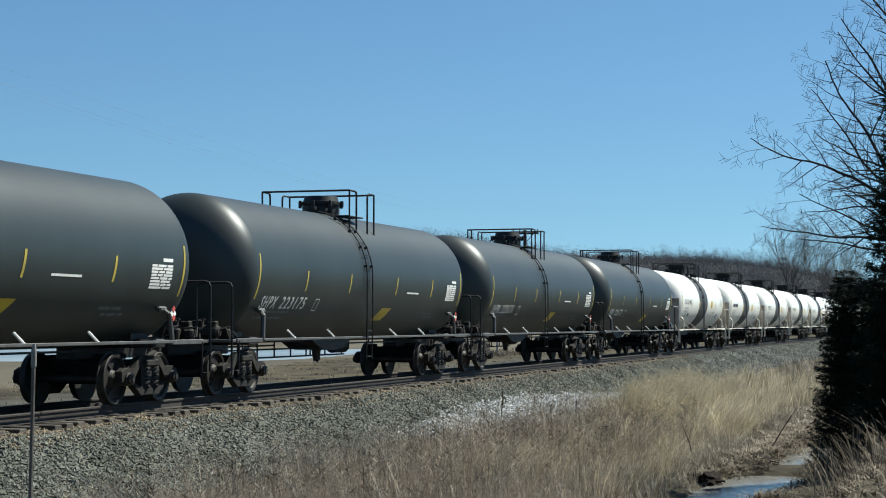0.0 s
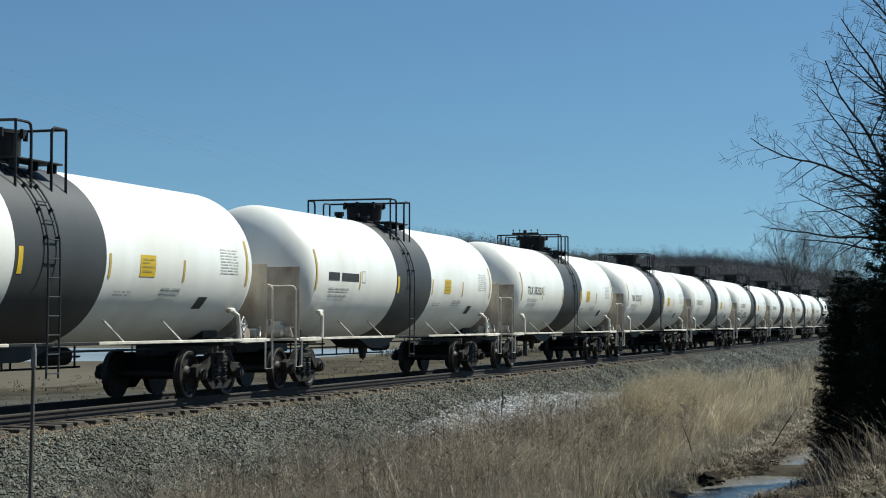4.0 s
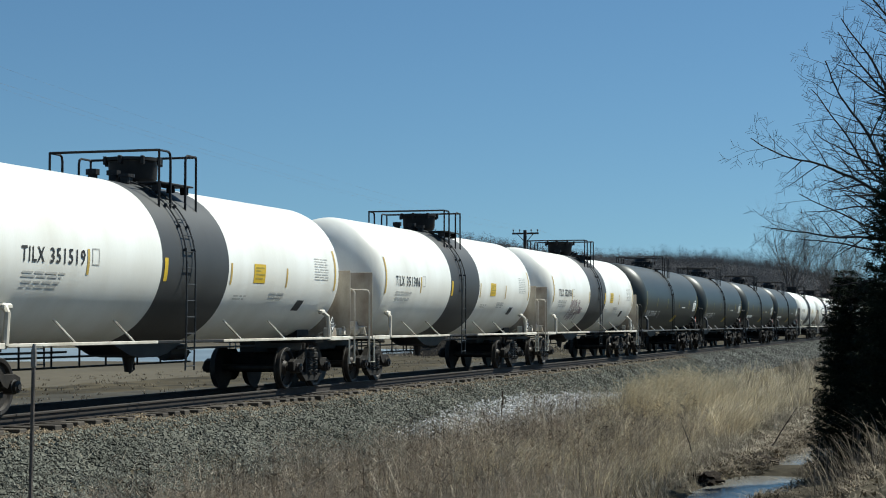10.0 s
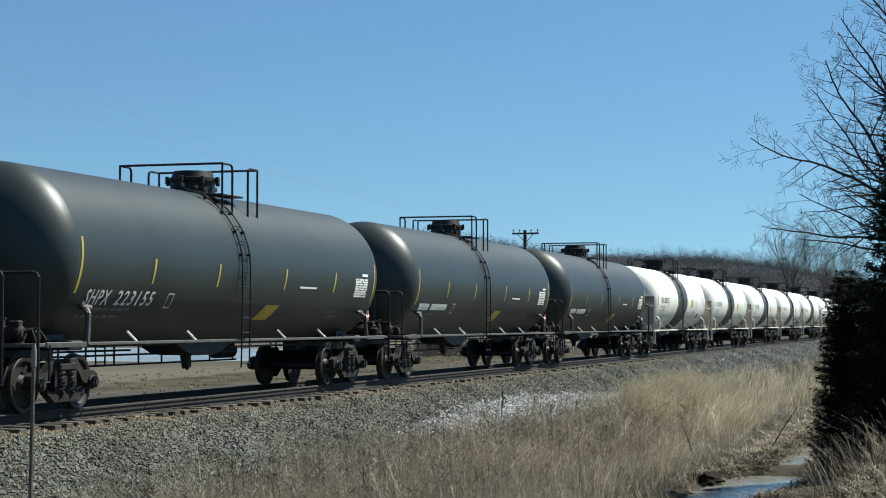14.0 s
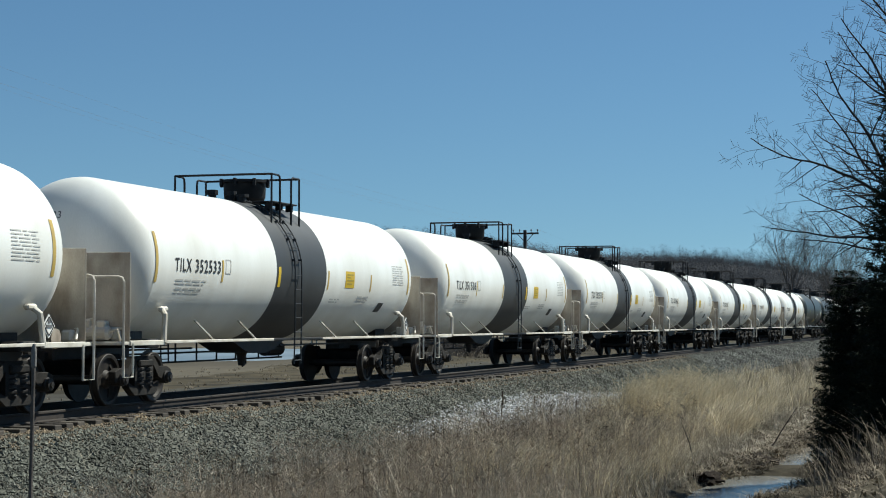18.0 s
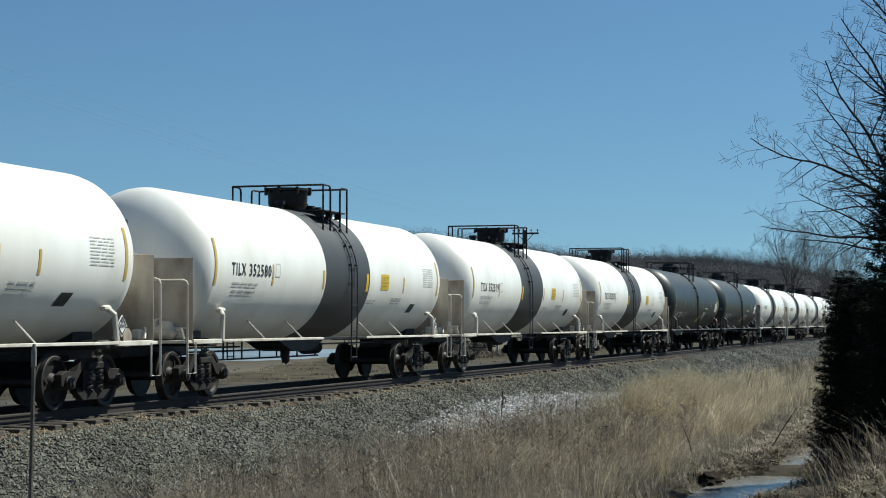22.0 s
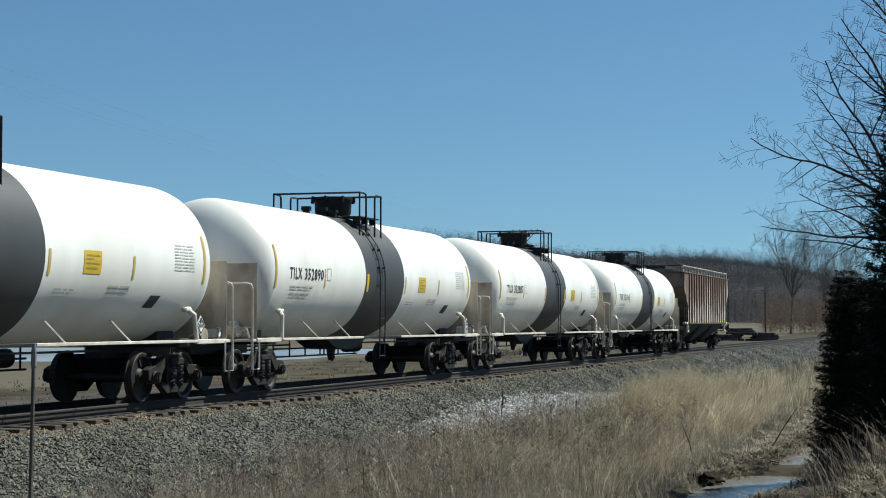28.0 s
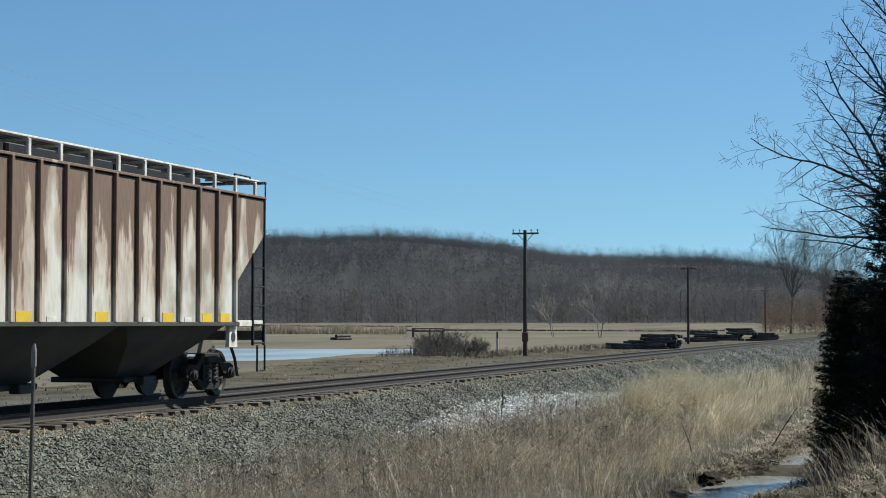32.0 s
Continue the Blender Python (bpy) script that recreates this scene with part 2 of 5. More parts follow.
def ballast_z(x, y):
    q = np.asarray(x, float) + D
    return np.interp(np.abs(q), [0, 0.6, 1.10, 1.3, 1.5, 1.85, 3.1, 3.6], [-0.23, -0.22, -0.215, -0.25, -0.27, -0.36, -1.0, -1.3]) + 0.025 * waves(x * 3, y * 2)


bal = new("ballast", grid_mesh("ballast", np.linspace(-D - 3.6, -D + 3.6, 49), np.concatenate([np.arange(-60, 5, 4), np.arange(5, 130, 0.7), np.arange(130, 1400, 8)]), ballast_z, BALLAST))
tagged(bal, "grey crushed stone ballast bed under the rails", "ballast", kind="structure")

track = empty("railway_track", pose(-D, 0, 0))
tagged(track, "single railway track with rusty rails on dark timber sleepers", "railway track", kind="structure")
for side in (-1, 1):
    prof = [(-0.075, -0.17), (0.075, -0.17), (0.075, -0.155), (0.012, -0.14), (0.012, -0.04), (0.036, -0.032), (0.036, -0.006), (0.030, 0.0), (-0.030, 0.0), (-0.036, -0.006), (-0.036, -0.032), (-0.012, -0.04), (-0.012, -0.14), (-0.075, -0.155)]
    bm = B()
    for y0, y1 in ((-80, 1400),):
        a = [bm.verts.new((side * 0.755 + u, y0, w)) for u, w in prof]
        b = [bm.verts.new((side * 0.755 + u, y1, w)) for u, w in prof]
        for i in range(len(prof)):
            bm.faces.new((a[i], a[(i + 1) % len(prof)], b[(i + 1) % len(prof)], b[i]))
    rail = part("rail", bm, RAIL, track, "rust-brown steel rail with a bright worn head")
    bm = B()
    box(bm, (side * 0.755, 660, 0.002), (0.05, 1480, 0.005))
    part("rail_head", bm, TREAD, rail)

pond = new("pond_water", grid_mesh("pond_water", np.linspace(-107, -42, 20), np.linspace(94, 172, 20), lambda x, y: np.full_like(x, -1.16), SHEEN))
tagged(pond, "pond water in the field, coloured pale like reflected sky", "water", kind="structure")
cy = np.arange(8, 60, 1.0)
cv = [(float(creek_x(y)) + o, float(y), -1.64) for y in cy for o in (-0.95, 0.95)]
creek = new("creek_water", mesh_of("creek_water", cv, [(2 * i, 2 * i + 1, 2 * i + 3, 2 * i + 2) for i in range(len(cy) - 1)], WATER))
tagged(creek, "shallow creek water between dead grass banks", "water", kind="structure")


# ---- rolling stock ----
R, ZC = 1.52, 2.56      # tank radius and the height of its axis


def on_tank(y, z, off=0.006):
    """A point of the near side of a tank."""
    c = max(-1.0, min(1.0, (z - ZC) / R))
    return Vector(((R + off) * math.sqrt(1 - c * c), y, ZC + (R + off) * c))


def decal(bm, y0, y1, z0, z1, lean=0.0, off=0.006):
    """A thin sheet on the near side of the tank."""
    n = max(2, round(abs(z1 - z0) / 0.07))
    rows = [[bm.verts.new(on_tank(y + lean * i / n, z0 + (z1 - z0) * i / n, off)) for y in (y0, y1)] for i in range(n + 1)]
    for a, b in zip(rows, rows[1:]):
        bm.faces.new((a[0], a[1], b[1], b[0]))
    return bm


KINDS = "gggg" + "w" * 9 + "gggg" + "w" * 8 + "gg" + "w" * 4
NUMBERS = {1: "223175", 2: "223171", 3: "223173", 4: "351449", 6: "352525", 7: "352515", 8: "352517", 9: "351221", 10: "351519", 11: "351306", 12: "352836", 13: "223166", 14: "223155", 17: "352512", 18: "352533", 19: "351506", 20: "352570", 21: "351466", 22: "352580", 23: "352519", 24: "352535", 25: "223131", 26: "223145", 27: "352697", 28: "352890", 29: "352887", 30: "351314"}


def outline(text, slant):
    """The corners and faces of a line of text, one unit high letters."""
    cu = bpy.data.curves.new("letters", "FONT")
    cu.body, cu.size, cu.shear, cu.offset = text, 1.0, slant, 0.0154
    cu.resolution_u, cu.space_character, cu.space_word = 2, 1.22, 1.5
    tmp = new("letters", cu)
    bpy.context.view_layer.update()
    me = bpy.data.meshes.new_from_object(tmp.evaluated_get(bpy.context.evaluated_depsgraph_get()))
    bpy.data.objects.remove(tmp)
    bpy.data.curves.remove(cu)
    made = [v.co.to_2d() for v in me.vertices], [tuple(f.vertices) for f in me.polygons]
    bpy.data.meshes.remove(me)
    return made


TEXTS = {("TILX", 0.0): outline("TILX", 0.0), ("SHPX", 0.18): outline("SHPX", 0.18)}
for k, text in NUMBERS.items():
    TEXTS[text, 0.18 if KINDS[k] == "g" else 0.0] = outline(text, 0.18 if KINDS[k] == "g" else 0.0)


def flat_text(text, height, slant, width):
    """Text as a flat mesh, from the origin along x, its middle at y = 0."""
    points, faces = TEXTS[text, slant]
    wide = max(p.x for p in points)
    bm = B()
    vs = [bm.verts.new((p.x * width / wide, p.y * height / 0.70 - height / 2, 0)) for p in points]
    for f in faces:
        bm.faces.new([vs[i] for i in f])
    return bm


def letters(text, height, y, z, slant=0.0, width=1.0, off=0.009):
    """Text wrapped on the near side of a tank, from y onwards, its middle at z."""
    bm = flat_text(text, height, slant, width)
    for v in bm.verts:
        v.co = on_tank(y + v.co.x, z + v.co.y, off)
    return bm


def wheelset_mesh():
    bm = B()
    lathe(bm, [(-0.95, 0.075), (0.95, 0.075)], "x", 10)
    for s in (-1, 1):
        lathe(bm, [(s * 0.70, 0.0), (s * 0.70, 0.40), (s * 0.695, 0.487), (s * 0.725, 0.487), (s * 0.735, 0.457), (s * 0.825, 0.455), (s * 0.835, 0.44), (s * 0.825, 0.385), (s * 0.775, 0.36), (s * 0.765, 0.17), (s * 0.83, 0.13), (s * 0.83, 0.0)], "x", 28)
        for i in range(3):      # cast ribs of the wheel plate
            a = 2 * math.pi * i / 3
            box(bm, (s * 0.785, 0.26 * math.cos(a), 0.26 * math.sin(a)), (0.02, 0.05, 0.16), m=Matrix.Rotation(-a, 4, "X"))
    return bm


def axle_roll(ob, y):
    """Turns a wheelset with the train's speed, at y in its bogie."""
    walk(ob, [(i / FPS, Matrix.Translation((0, y, 0.457)) @ Matrix.Rotation(travelled(i / FPS) / 0.457, 4, "X")) for i in range(0, 961)])


def make_bogie(parent, y):
    bm = B()
    box(bm, (0, 0, 0.62), (1.8, 0.42, 0.34), 0.04)
    for s in (-1, 1):
        box(bm, (s * 1.0, 0, 0.73), (0.26, 0.56, 0.14), 0.03)
    box(bm, (0, 0, 0.84), (0.8, 0.8, 0.10), 0.02)
    bogie = part("bogie", bm, GRIME, parent, "grimy cast steel bogie")
    bogie.matrix_basis = pose(0, y, 0)
    for s in (-1, 1):
        bm = B()
        top = [(-1.12, 0.40), (-1.12, 0.60), (-0.95, 0.66), (-0.62, 0.64), (-0.40, 0.86), (0.40, 0.86), (0.62, 0.64), (0.95, 0.66), (1.12, 0.60), (1.12, 0.40), (1.02, 0.40), (0.98, 0.56), (0.80, 0.56), (0.74, 0.42), (0.60, 0.46), (0.44, 0.66), (0.36, 0.72), (0.36, 0.30), (0.62, 0.40), (0.60, 0.30), (0.36, 0.15), (-0.36, 0.15), (-0.60, 0.30), (-0.62, 0.40), (-0.36, 0.30), (-0.36, 0.72), (-0.44, 0.66), (-0.60, 0.46), (-0.74, 0.42), (-0.80, 0.56), (-0.98, 0.56), (-1.02, 0.40)]
        extrude(bm, top, s * 0.93, s * 1.07)
        bmesh.ops.bevel(bm, geom=bm.edges[:], offset=0.012, segments=1, affect="EDGES")
        part("side_frame", bm, GRIME, bogie)
        for k in (-0.17, 0.17):
            bm = B()
            tube(bm, [(s * 1.0 + 0.12 * math.cos(i * 0.8), k + 0.12 * math.sin(i * 0.8), 0.30 + 0.36 * i / 34) for i in range(35)], 0.027, 5)
            part("coil_spring", bm, WHEEL, bogie)
        for k in (-0.89, 0.89):
            bm = B()
            lathe(bm, [(s * 0.92, 0.12), (s * 1.10, 0.12), (s * 1.11, 0.10), (s * 1.16, 0.10), (s * 1.17, 0.05), (s * 1.19, 0.05)], "x", 14, (0, k, 0.457))
            part("bearing_cap", bm, WHEEL, bogie)
    for k in (-0.89, 0.89):
        bm = B()
        box(bm, (0, k * 0.55, 0.42), (1.5, 0.10, 0.14), 0.02)
        part("brake_beam", bm, GRIME, bogie)
        w = part("wheelset", wheelset_mesh(), WHEEL, bogie, "spoked-looking steel wheels on an axle", True)
        w["label"] = "worn steel wheels on one axle"
        axle_roll(w, k)
    return bogie


def copy_part(ob, parent, m):
    c = copy_thing(ob, m)
    c.parent = parent
    return c


def hoop(bm, y, x0, x1, ret, r=0.024):
    """A rail across the tank top with posts and a bent return."""
    z0, z1 = ZC + R * 0.80, 4.62
    for x in (x0, x1):
        tube(bm, [(x, y, ZC + math.sqrt(max(0.0, R * R - x * x)) - 0.02), (x, y, z1)], r, 6)
    tube(bm, [(x0, y, z1), (x1, y, z1)], r, 6)
    for x in (x0, x1):
        e = y + ret
        tube(bm, [(x, y, z1), (x, e - ret * 0.2, z1), (x, e - ret * 0.05, z1 - 0.03), (x, e, z1 - 0.12), (x, e, ZC + math.sqrt(max(0.0, R * R - x * x)) - 0.02)], r, 6)


BOGIES = []


def tank_car(white, turned=False):
    """turned: the car stands the other way round, with its band and top fittings shifted."""
    car = empty("tank_car")
    b0, b1 = (-1.72, 1.25) if turned else (-1.35, 1.67)
    HALF = 7.40 if white else 7.45
    rr, lift = (R, 0.006) if white else (R + 0.035, 0.041)
    paint, trim = (WHITE, TRIM) if white else (GREY, GALV)
    # shell in courses, then two dished heads
    courses = [(-HALF, b0), (b0, b1), (b1, HALF)] if white else [(-HALF, HALF)]
    for i, (a, b) in enumerate(courses):
        bm = B()
        lathe(bm, [(a + (b - a) * j / 8, rr) for j in range(9)], "y", 72, (0, 0, ZC))
        bmesh.ops.delete(bm, geom=[f for f in bm.faces if len(f.verts) > 4], context="FACES_ONLY")
        part("tank_band" if white and i == 1 else "tank_shell", bm, BAND if white and i == 1 else paint, car, "matt charcoal band round the tank" if white and i == 1 else "", True)
    for s in (-1, 1):
        bm = B()
        prof = [(s * HALF, rr)] + [(s * (HALF + 0.80 * math.sin(t)), rr * math.cos(t)) for t in (math.pi / 2 * j / 12 for j in range(1, 12))] + [(s * (HALF + 0.80), 0.02)]
        lathe(bm, prof, "y", 72, (0, 0, ZC))
        part("tank_head", bm, paint, car, "", True)
    # running rail along each side on short struts
    for s in (-1, 1):
        for a, b, mat in (((-7.0, b0 - 0.15, trim), (b0 - 0.15, b1 - 0.25, BLACK), (b1 - 0.25, 7.0, trim)) if white else ((-7.0, 7.0, trim),)):
            bm = B()
            box(bm, (s * 1.50, (a + b) / 2, 1.11), (0.05, b - a, 0.055), 0.008)
            part("side_rail", bm, mat, car)
        for y in ((-4.85, -2.75, 1.95, 4.25) if white else (-5.2, -2.75, 1.75, 4.15)):
            bm = B()
            if white:
                tube(bm, [(s * 1.49, y, 1.12), (s * 1.08, y, ZC - math.sqrt(R * R - 1.08 ** 2) + 0.02)], 0.021, 6)
            else:
                # only the sunlit foot of each strut, its brightness put into a pale colour
                tube(bm, [(s * 1.49, y, 1.12), (s * 1.30, y, 1.30)], 0.026, 6)
            part("strut", bm, trim if white else PALE, car)
    # stub sills, end platforms and bolsters
    for s in (-1, 1):
        bm = B()
        box(bm, (0, s * 7.2, 0.98), (0.36, 2.9, 0.36), 0.02)
        part("stub_sill", bm, BLACK, car)
        bm = B()
        box(bm, (0, s * 6.95, 1.08), (2.5, 0.5, 0.16), 0.02)
        extrude(bm, [(s * 6.6, 1.05), (s * 7.3, 1.05), (s * 7.3, 1.32), (s * 6.6, 1.32)], -0.85, 0.85)
        part("bolster", bm, BLACK, car)
        bm = B()
        box(bm, (0, s * 8.42, 1.10), (2.95, 0.52, 0.06), 0.01)
        box(bm, (1.47, s * 7.66, 1.10), (0.06, 1.36, 0.09), 0.01)
        box(bm, (-1.47, s * 7.66, 1.10), (0.06, 1.36, 0.09), 0.01)
        part("end_platform", bm, trim, car)
        bm = B()
        box(bm, (0, s * 8.72, 0.88), (0.16, 0.66, 0.16), 0.03)
        box(bm, (0, s * 8.95, 0.88), (0.28, 0.22, 0.28), 0.05)
        part("coupler", bm, GRIME, car)
        for e in (-1, 1):
            # corner brace, grab rail and step
            bm = B()
            tube(bm, [(e * 1.48, s * 7.0, 1.1), (e * 1.46, s * 6.92, 1.60), (e * 1.34, s * 6.82, 1.72)], 0.052, 8)
            box(bm, (e * 1.36, s * 6.80, 1.70), (0.10, 0.30, 0.10), 0.03)
            part("corner_brace", bm, trim if white else GALV, car)
            bm = B()
            x0, x1, zt = e * 0.75, e * 1.50, 2.24
            tube(bm, [(x0, s * 8.62, 1.12), (x0, s * 8.62, zt - 0.08), (x0 + e * 0.03, s * 8.62, zt - 0.02), (x0 + e * 0.1, s * 8.62, zt), (x1 - e * 0.1, s * 8.62, zt), (x1 - e * 0.03, s * 8.62, zt - 0.02), (x1, s * 8.62, zt - 0.08), (x1, s * 8.62, 0.52), (x1, s * 8.26, 0.52), (x1, s * 8.26, 1.1)], 0.024, 6)
            part("grab_rail", bm, trim if white else BLACK, car)
        if white:
            bm = B()
            box(bm, (0, s * 8.36, 1.90), (2.98, 0.03, 1.54), 0.01)
            part("head_shield", bm, CREAM, car, "flat dusty cream shield plate")
            bm = B()
            tube(bm, [(-0.35, s * 8.36, 2.66), (-0.35, s * 8.36, 2.74), (0.35, s * 8.36, 2.74), (0.35, s * 8.36, 2.66)], 0.018, 5)
            part("grab_iron", bm, TRIM, car)
        # brake valve cluster beside the grab rail
        bm = B()
        lathe(bm, [(0.70, 0.0), (0.70, 0.13), (1.15, 0.13), (1.20, 0.09), (1.20, 0.0)], "x", 14, (0, s * 8.52, 1.28))
        box(bm, (1.05, s * 8.52, 1.42), (0.18, 0.16, 0.14), 0.02)
        box(bm, (0.80, s * 8.55, 1.40), (0.12, 0.12, 0.22), 0.02)
        tube(bm, [(1.15, s * 8.5, 1.30), (1.32, s * 8.5, 1.34), (1.36, s * 8.45, 1.15)], 0.03, 6)
        tube(bm, [(0.55, s * 8.5, 1.16), (0.62, s * 8.56, 1.48), (0.9, s * 8.56, 1.52)], 0.022, 6)
        box(bm, (1.22, s * 8.30, 1.24), (0.20, 0.24, 0.20), 0.04)
        box(bm, (0.95, s * 8.28, 1.22), (0.16, 0.18, 0.26), 0.03)
        tube(bm, [(0.7, s * 8.34, 1.18), (1.0, s * 8.40, 1.34), (1.35, s * 8.36, 1.36), (1.40, s * 8.2, 1.18)], 0.025, 6)
        part("brake_valve", bm, TRIM if white else GRIME, car)
    # bottom outlet with its skid, brake pipes
    bm = B()
    extrude(bm, [(-1.45, 1.06), (1.45, 1.06), (0.80, 0.86), (0.35, 0.80), (-0.35, 0.80), (-0.80, 0.86)], -0.42, 0.42)
    lathe(bm, [(0.52, 0.07), (0.80, 0.12)], "z", 12)
    tube(bm, [(0, 0.22, 0.80), (0, 0.24, 0.56), (0, 0.05, 0.50)], 0.02, 5)
    part("bottom_outlet", bm, BLACK, car)
    bm = B()
    for x, z, a, b in ((-1.3, 0.80, -5.6, 5.6), (-1.3, 0.60, -5.6, 5.6), (-0.5, 0.92, -5.5, -1.5), (0.3, 0.95, 1.5, 5.8)):
        tube(bm, [(x, a, z), (x, b, z)], 0.022, 5)
    part("brake_pipe", bm, BLACK, car)
    for y in (-5.5, -4.3, -3.2, -2.9, -1.8, -0.6, 0.5, 1.6, 2.7, 3.0, 4.1, 5.4):
        bm = B()
        tube(bm, [(-1.3, y, 0.58), (-1.3, y, 1.14)], 0.022, 5)
        part("hanger", bm, BLACK, car)
    bm = B()
    lathe(bm, [(3.0, 0.0), (3.0, 0.17), (3.9, 0.17), (3.9, 0.0)], "y", 14, (-0.7, 0, 0.84))
    part("air_reservoir", bm, BLACK, car)
    # ladder over the near and the far side
    la, lb = ((-0.80, -0.42) if turned else (0.22, 0.60)) if white else (-0.84, -0.44)
    for s in (-1, 1):
        for y in (la, lb):
            bm = B()
            arc = [(s * (rr + 0.05) * math.cos(t), y, ZC + (rr + 0.05) * math.sin(t)) for t in (math.pi / 2 * 0.86 * j / 10 for j in range(10, -1, -1))]
            tube(bm, arc + [(s * (rr + 0.05), y, 1.6), (s * (rr + 0.03), y, 0.58)], 0.018, 6)
            part("ladder_rail", bm, BAND if white else BLACK, car)
        for z in [0.66 + 0.30 * i for i in range(11)]:
            c = (z - ZC) / (rr + 0.05)
            x = (rr + 0.045) if z < ZC else (rr + 0.05) * math.sqrt(max(0.0, 1 - min(1, c) ** 2))
            bm = B()
            tube(bm, [(s * x, la, z), (s * x, lb, z)], 0.012, 5)
            part("rung", bm, BAND if white else BLACK, car)
        for a in (0.15, 0.45, 0.75, 1.05):      # standoffs that hold the ladder off the shell
            for y in (la, lb):
                bm = B()
                box(bm, (s * (rr + 0.03) * math.cos(a), y, ZC + (rr + 0.03) * math.sin(a)), (0.09, 0.05, 0.05), m=Matrix.Rotation(-a * s, 4, "Y"))
                part("ladder_clip", bm, BAND if white else BLACK, car)
    # top platform, manway and rails
    top_y = (-0.2 if turned else 0.35) if white else 0.1
    flip = -1 if turned else 1
    for s in (-1, 1):
        bm = B()
        if white:
            box(bm, (s * 0.85, top_y, 4.04), (0.50, 1.40, 0.035), 0.008)
            for y in (top_y - 0.6, top_y, top_y + 0.6):
                box(bm, (s * 0.95, y, 3.96), (0.16, 0.04, 0.14))
        else:
            box(bm, (s * 0.80, 0.10, 4.03), (0.36, 1.10, 0.035), 0.008)
        part("platform", bm, BLACK, car)
    for y, ret in (((top_y - 0.85, 0.48), (top_y + 0.76, -0.48)) if white else ((-0.75, 0.5), (1.05, -0.5))):
        bm = B()
        hoop(bm, y, -1.12, 1.12, ret)
        part("guard_rail", bm, BLACK, car)
    bm = B()
    if white:
        lathe(bm, [(4.02, 0.36), (4.10, 0.36), (4.14, 0.42), (4.20, 0.455), (4.52, 0.47), (4.53, 0.54), (4.59, 0.54), (4.60, 0.0)], "z", 28, (0, 0.14, 0))
    else:
        lathe(bm, [(4.02, 0.46), (4.34, 0.46), (4.35, 0.50), (4.42, 0.50), (4.43, 0.44), (4.56, 0.40), (4.57, 0.0)], "z", 28, (0, 0.3, 0))
    man = part("manway", bm, BLACK, car, "round black manway housing", True)
    for i in range(8):
        a = 2 * math.pi * i / 8
        bm = B()
        box(bm, (0.55 * math.cos(a), 0.55 * math.sin(a) + (0.14 if white else 0.3), 4.53 if white else 4.36), (0.07, 0.07, 0.16), 0.01)
        part("bolt", bm, BLACK, man)
    for x, y, h in ((0.1, -0.62 * flip, 0.2), (-0.35, 0.82 * flip, 0.26), (0.1, 0.86 * flip if white else 1.0, 0.22), (0.32, 0.72 * flip if white else -0.45, 0.16), (0.4, 0.98 * flip if white else -0.2, 0.14)):
        bm = B()
        lathe(bm, [(4.02, 0.09), (4.06 + h * 0.6, 0.09), (4.06 + h * 0.6, 0.13), (4.06 + h, 0.13), (4.06 + h, 0.0)], "z", 10, (x, y, 0))
        part("valve", bm, BLACK, car)
    if not BOGIES:
        BOGIES.append(make_bogie(car, -6.95))
    else:
        copy_part(BOGIES[0], car, pose(0, -6.95, 0))
    copy_part(BOGIES[0], car, pose(0, 6.95, 0))
    # stencils and strips
    def mark(name, mat, *args, **kw):
        bm = B()
        decal(bm, *args, off=lift, **kw)
        return part(name, bm, mat, car)

    def words(mat, y0, y1, z, h):
        """A line of writing too small to read, as short bars."""
        y = y0
        while y < y1 - 0.05:
            e = min(y1, y + random.uniform(0.10, 0.42))
            mark("stencil_bar", mat, y, e, z, z + h)
            y = e + 0.06

    if white:
        mark("reflector", AMBER, -7.43, -7.33, 2.18, 3.08)
        mark("reflector", AMBER, 7.20, 7.30, 2.18, 3.08)
        mark("reflector", AMBER, -4.52, -4.44, 2.24, 2.66)
        if turned:
            mark("reflector", YELLOW, b0 + 0.10, b0 + 0.24, 2.2, 2.62)
            mark("reflector", AMBER, b1 + 0.10, b1 + 0.18, 2.2, 2.62)
        else:
            mark("reflector", AMBER, b0 - 0.18, b0 - 0.08, 2.2, 2.62)
            mark("reflector", YELLOW, b1 - 0.26, b1 - 0.10, 2.2, 2.62)
        mark("reflector", AMBER, 4.28, 4.36, 2.2, 2.6)
        plate = mark("placard", YELLOW, 2.52, 3.12, 2.26, 2.64)
        for z, a, b in ((2.55, 2.60, 3.04), (2.49, 2.58, 2.86), (2.42, 2.58, 3.06), (2.34, 2.60, 2.98)):
            bm = B()
            decal(bm, a, b, z, z + 0.028, off=lift + 0.004)
            part("print_line", bm, DULL, plate)
        mark("stencil_plate", INK, 5.10, 5.50, 1.72, 1.94, lean=0.12)
        for z, a, b in ((2.19, -6.55, -5.2), (2.04, -6.5, -5.3), (1.94, 1.7, 2.35), (2.02, 3.5, 4.3), (1.95, 3.5, 4.3)):
            words(FAINT, a, b, z + 0.03, 0.032)
            words(FAINT, a, b - 0.1, z - 0.03, 0.032)
        for i in range(9):
            z, y = 2.40 + 0.056 * i, 5.95
            while y < 6.75:
                e = min(6.8, y + random.uniform(0.12, 0.4))
                mark("stencil_line", FAINT, y, e, z, z + 0.022)
                y = e + 0.05
        for a, b, c, d in ((-4.35, -4.10, 2.66, 2.68), (-4.35, -4.10, 2.40, 2.42), (-4.35, -4.33, 2.42, 2.66), (-4.12, -4.10, 2.42, 2.66)):
            mark("stencil_bar", FAINT, a, b, c, d)
        bm = B()
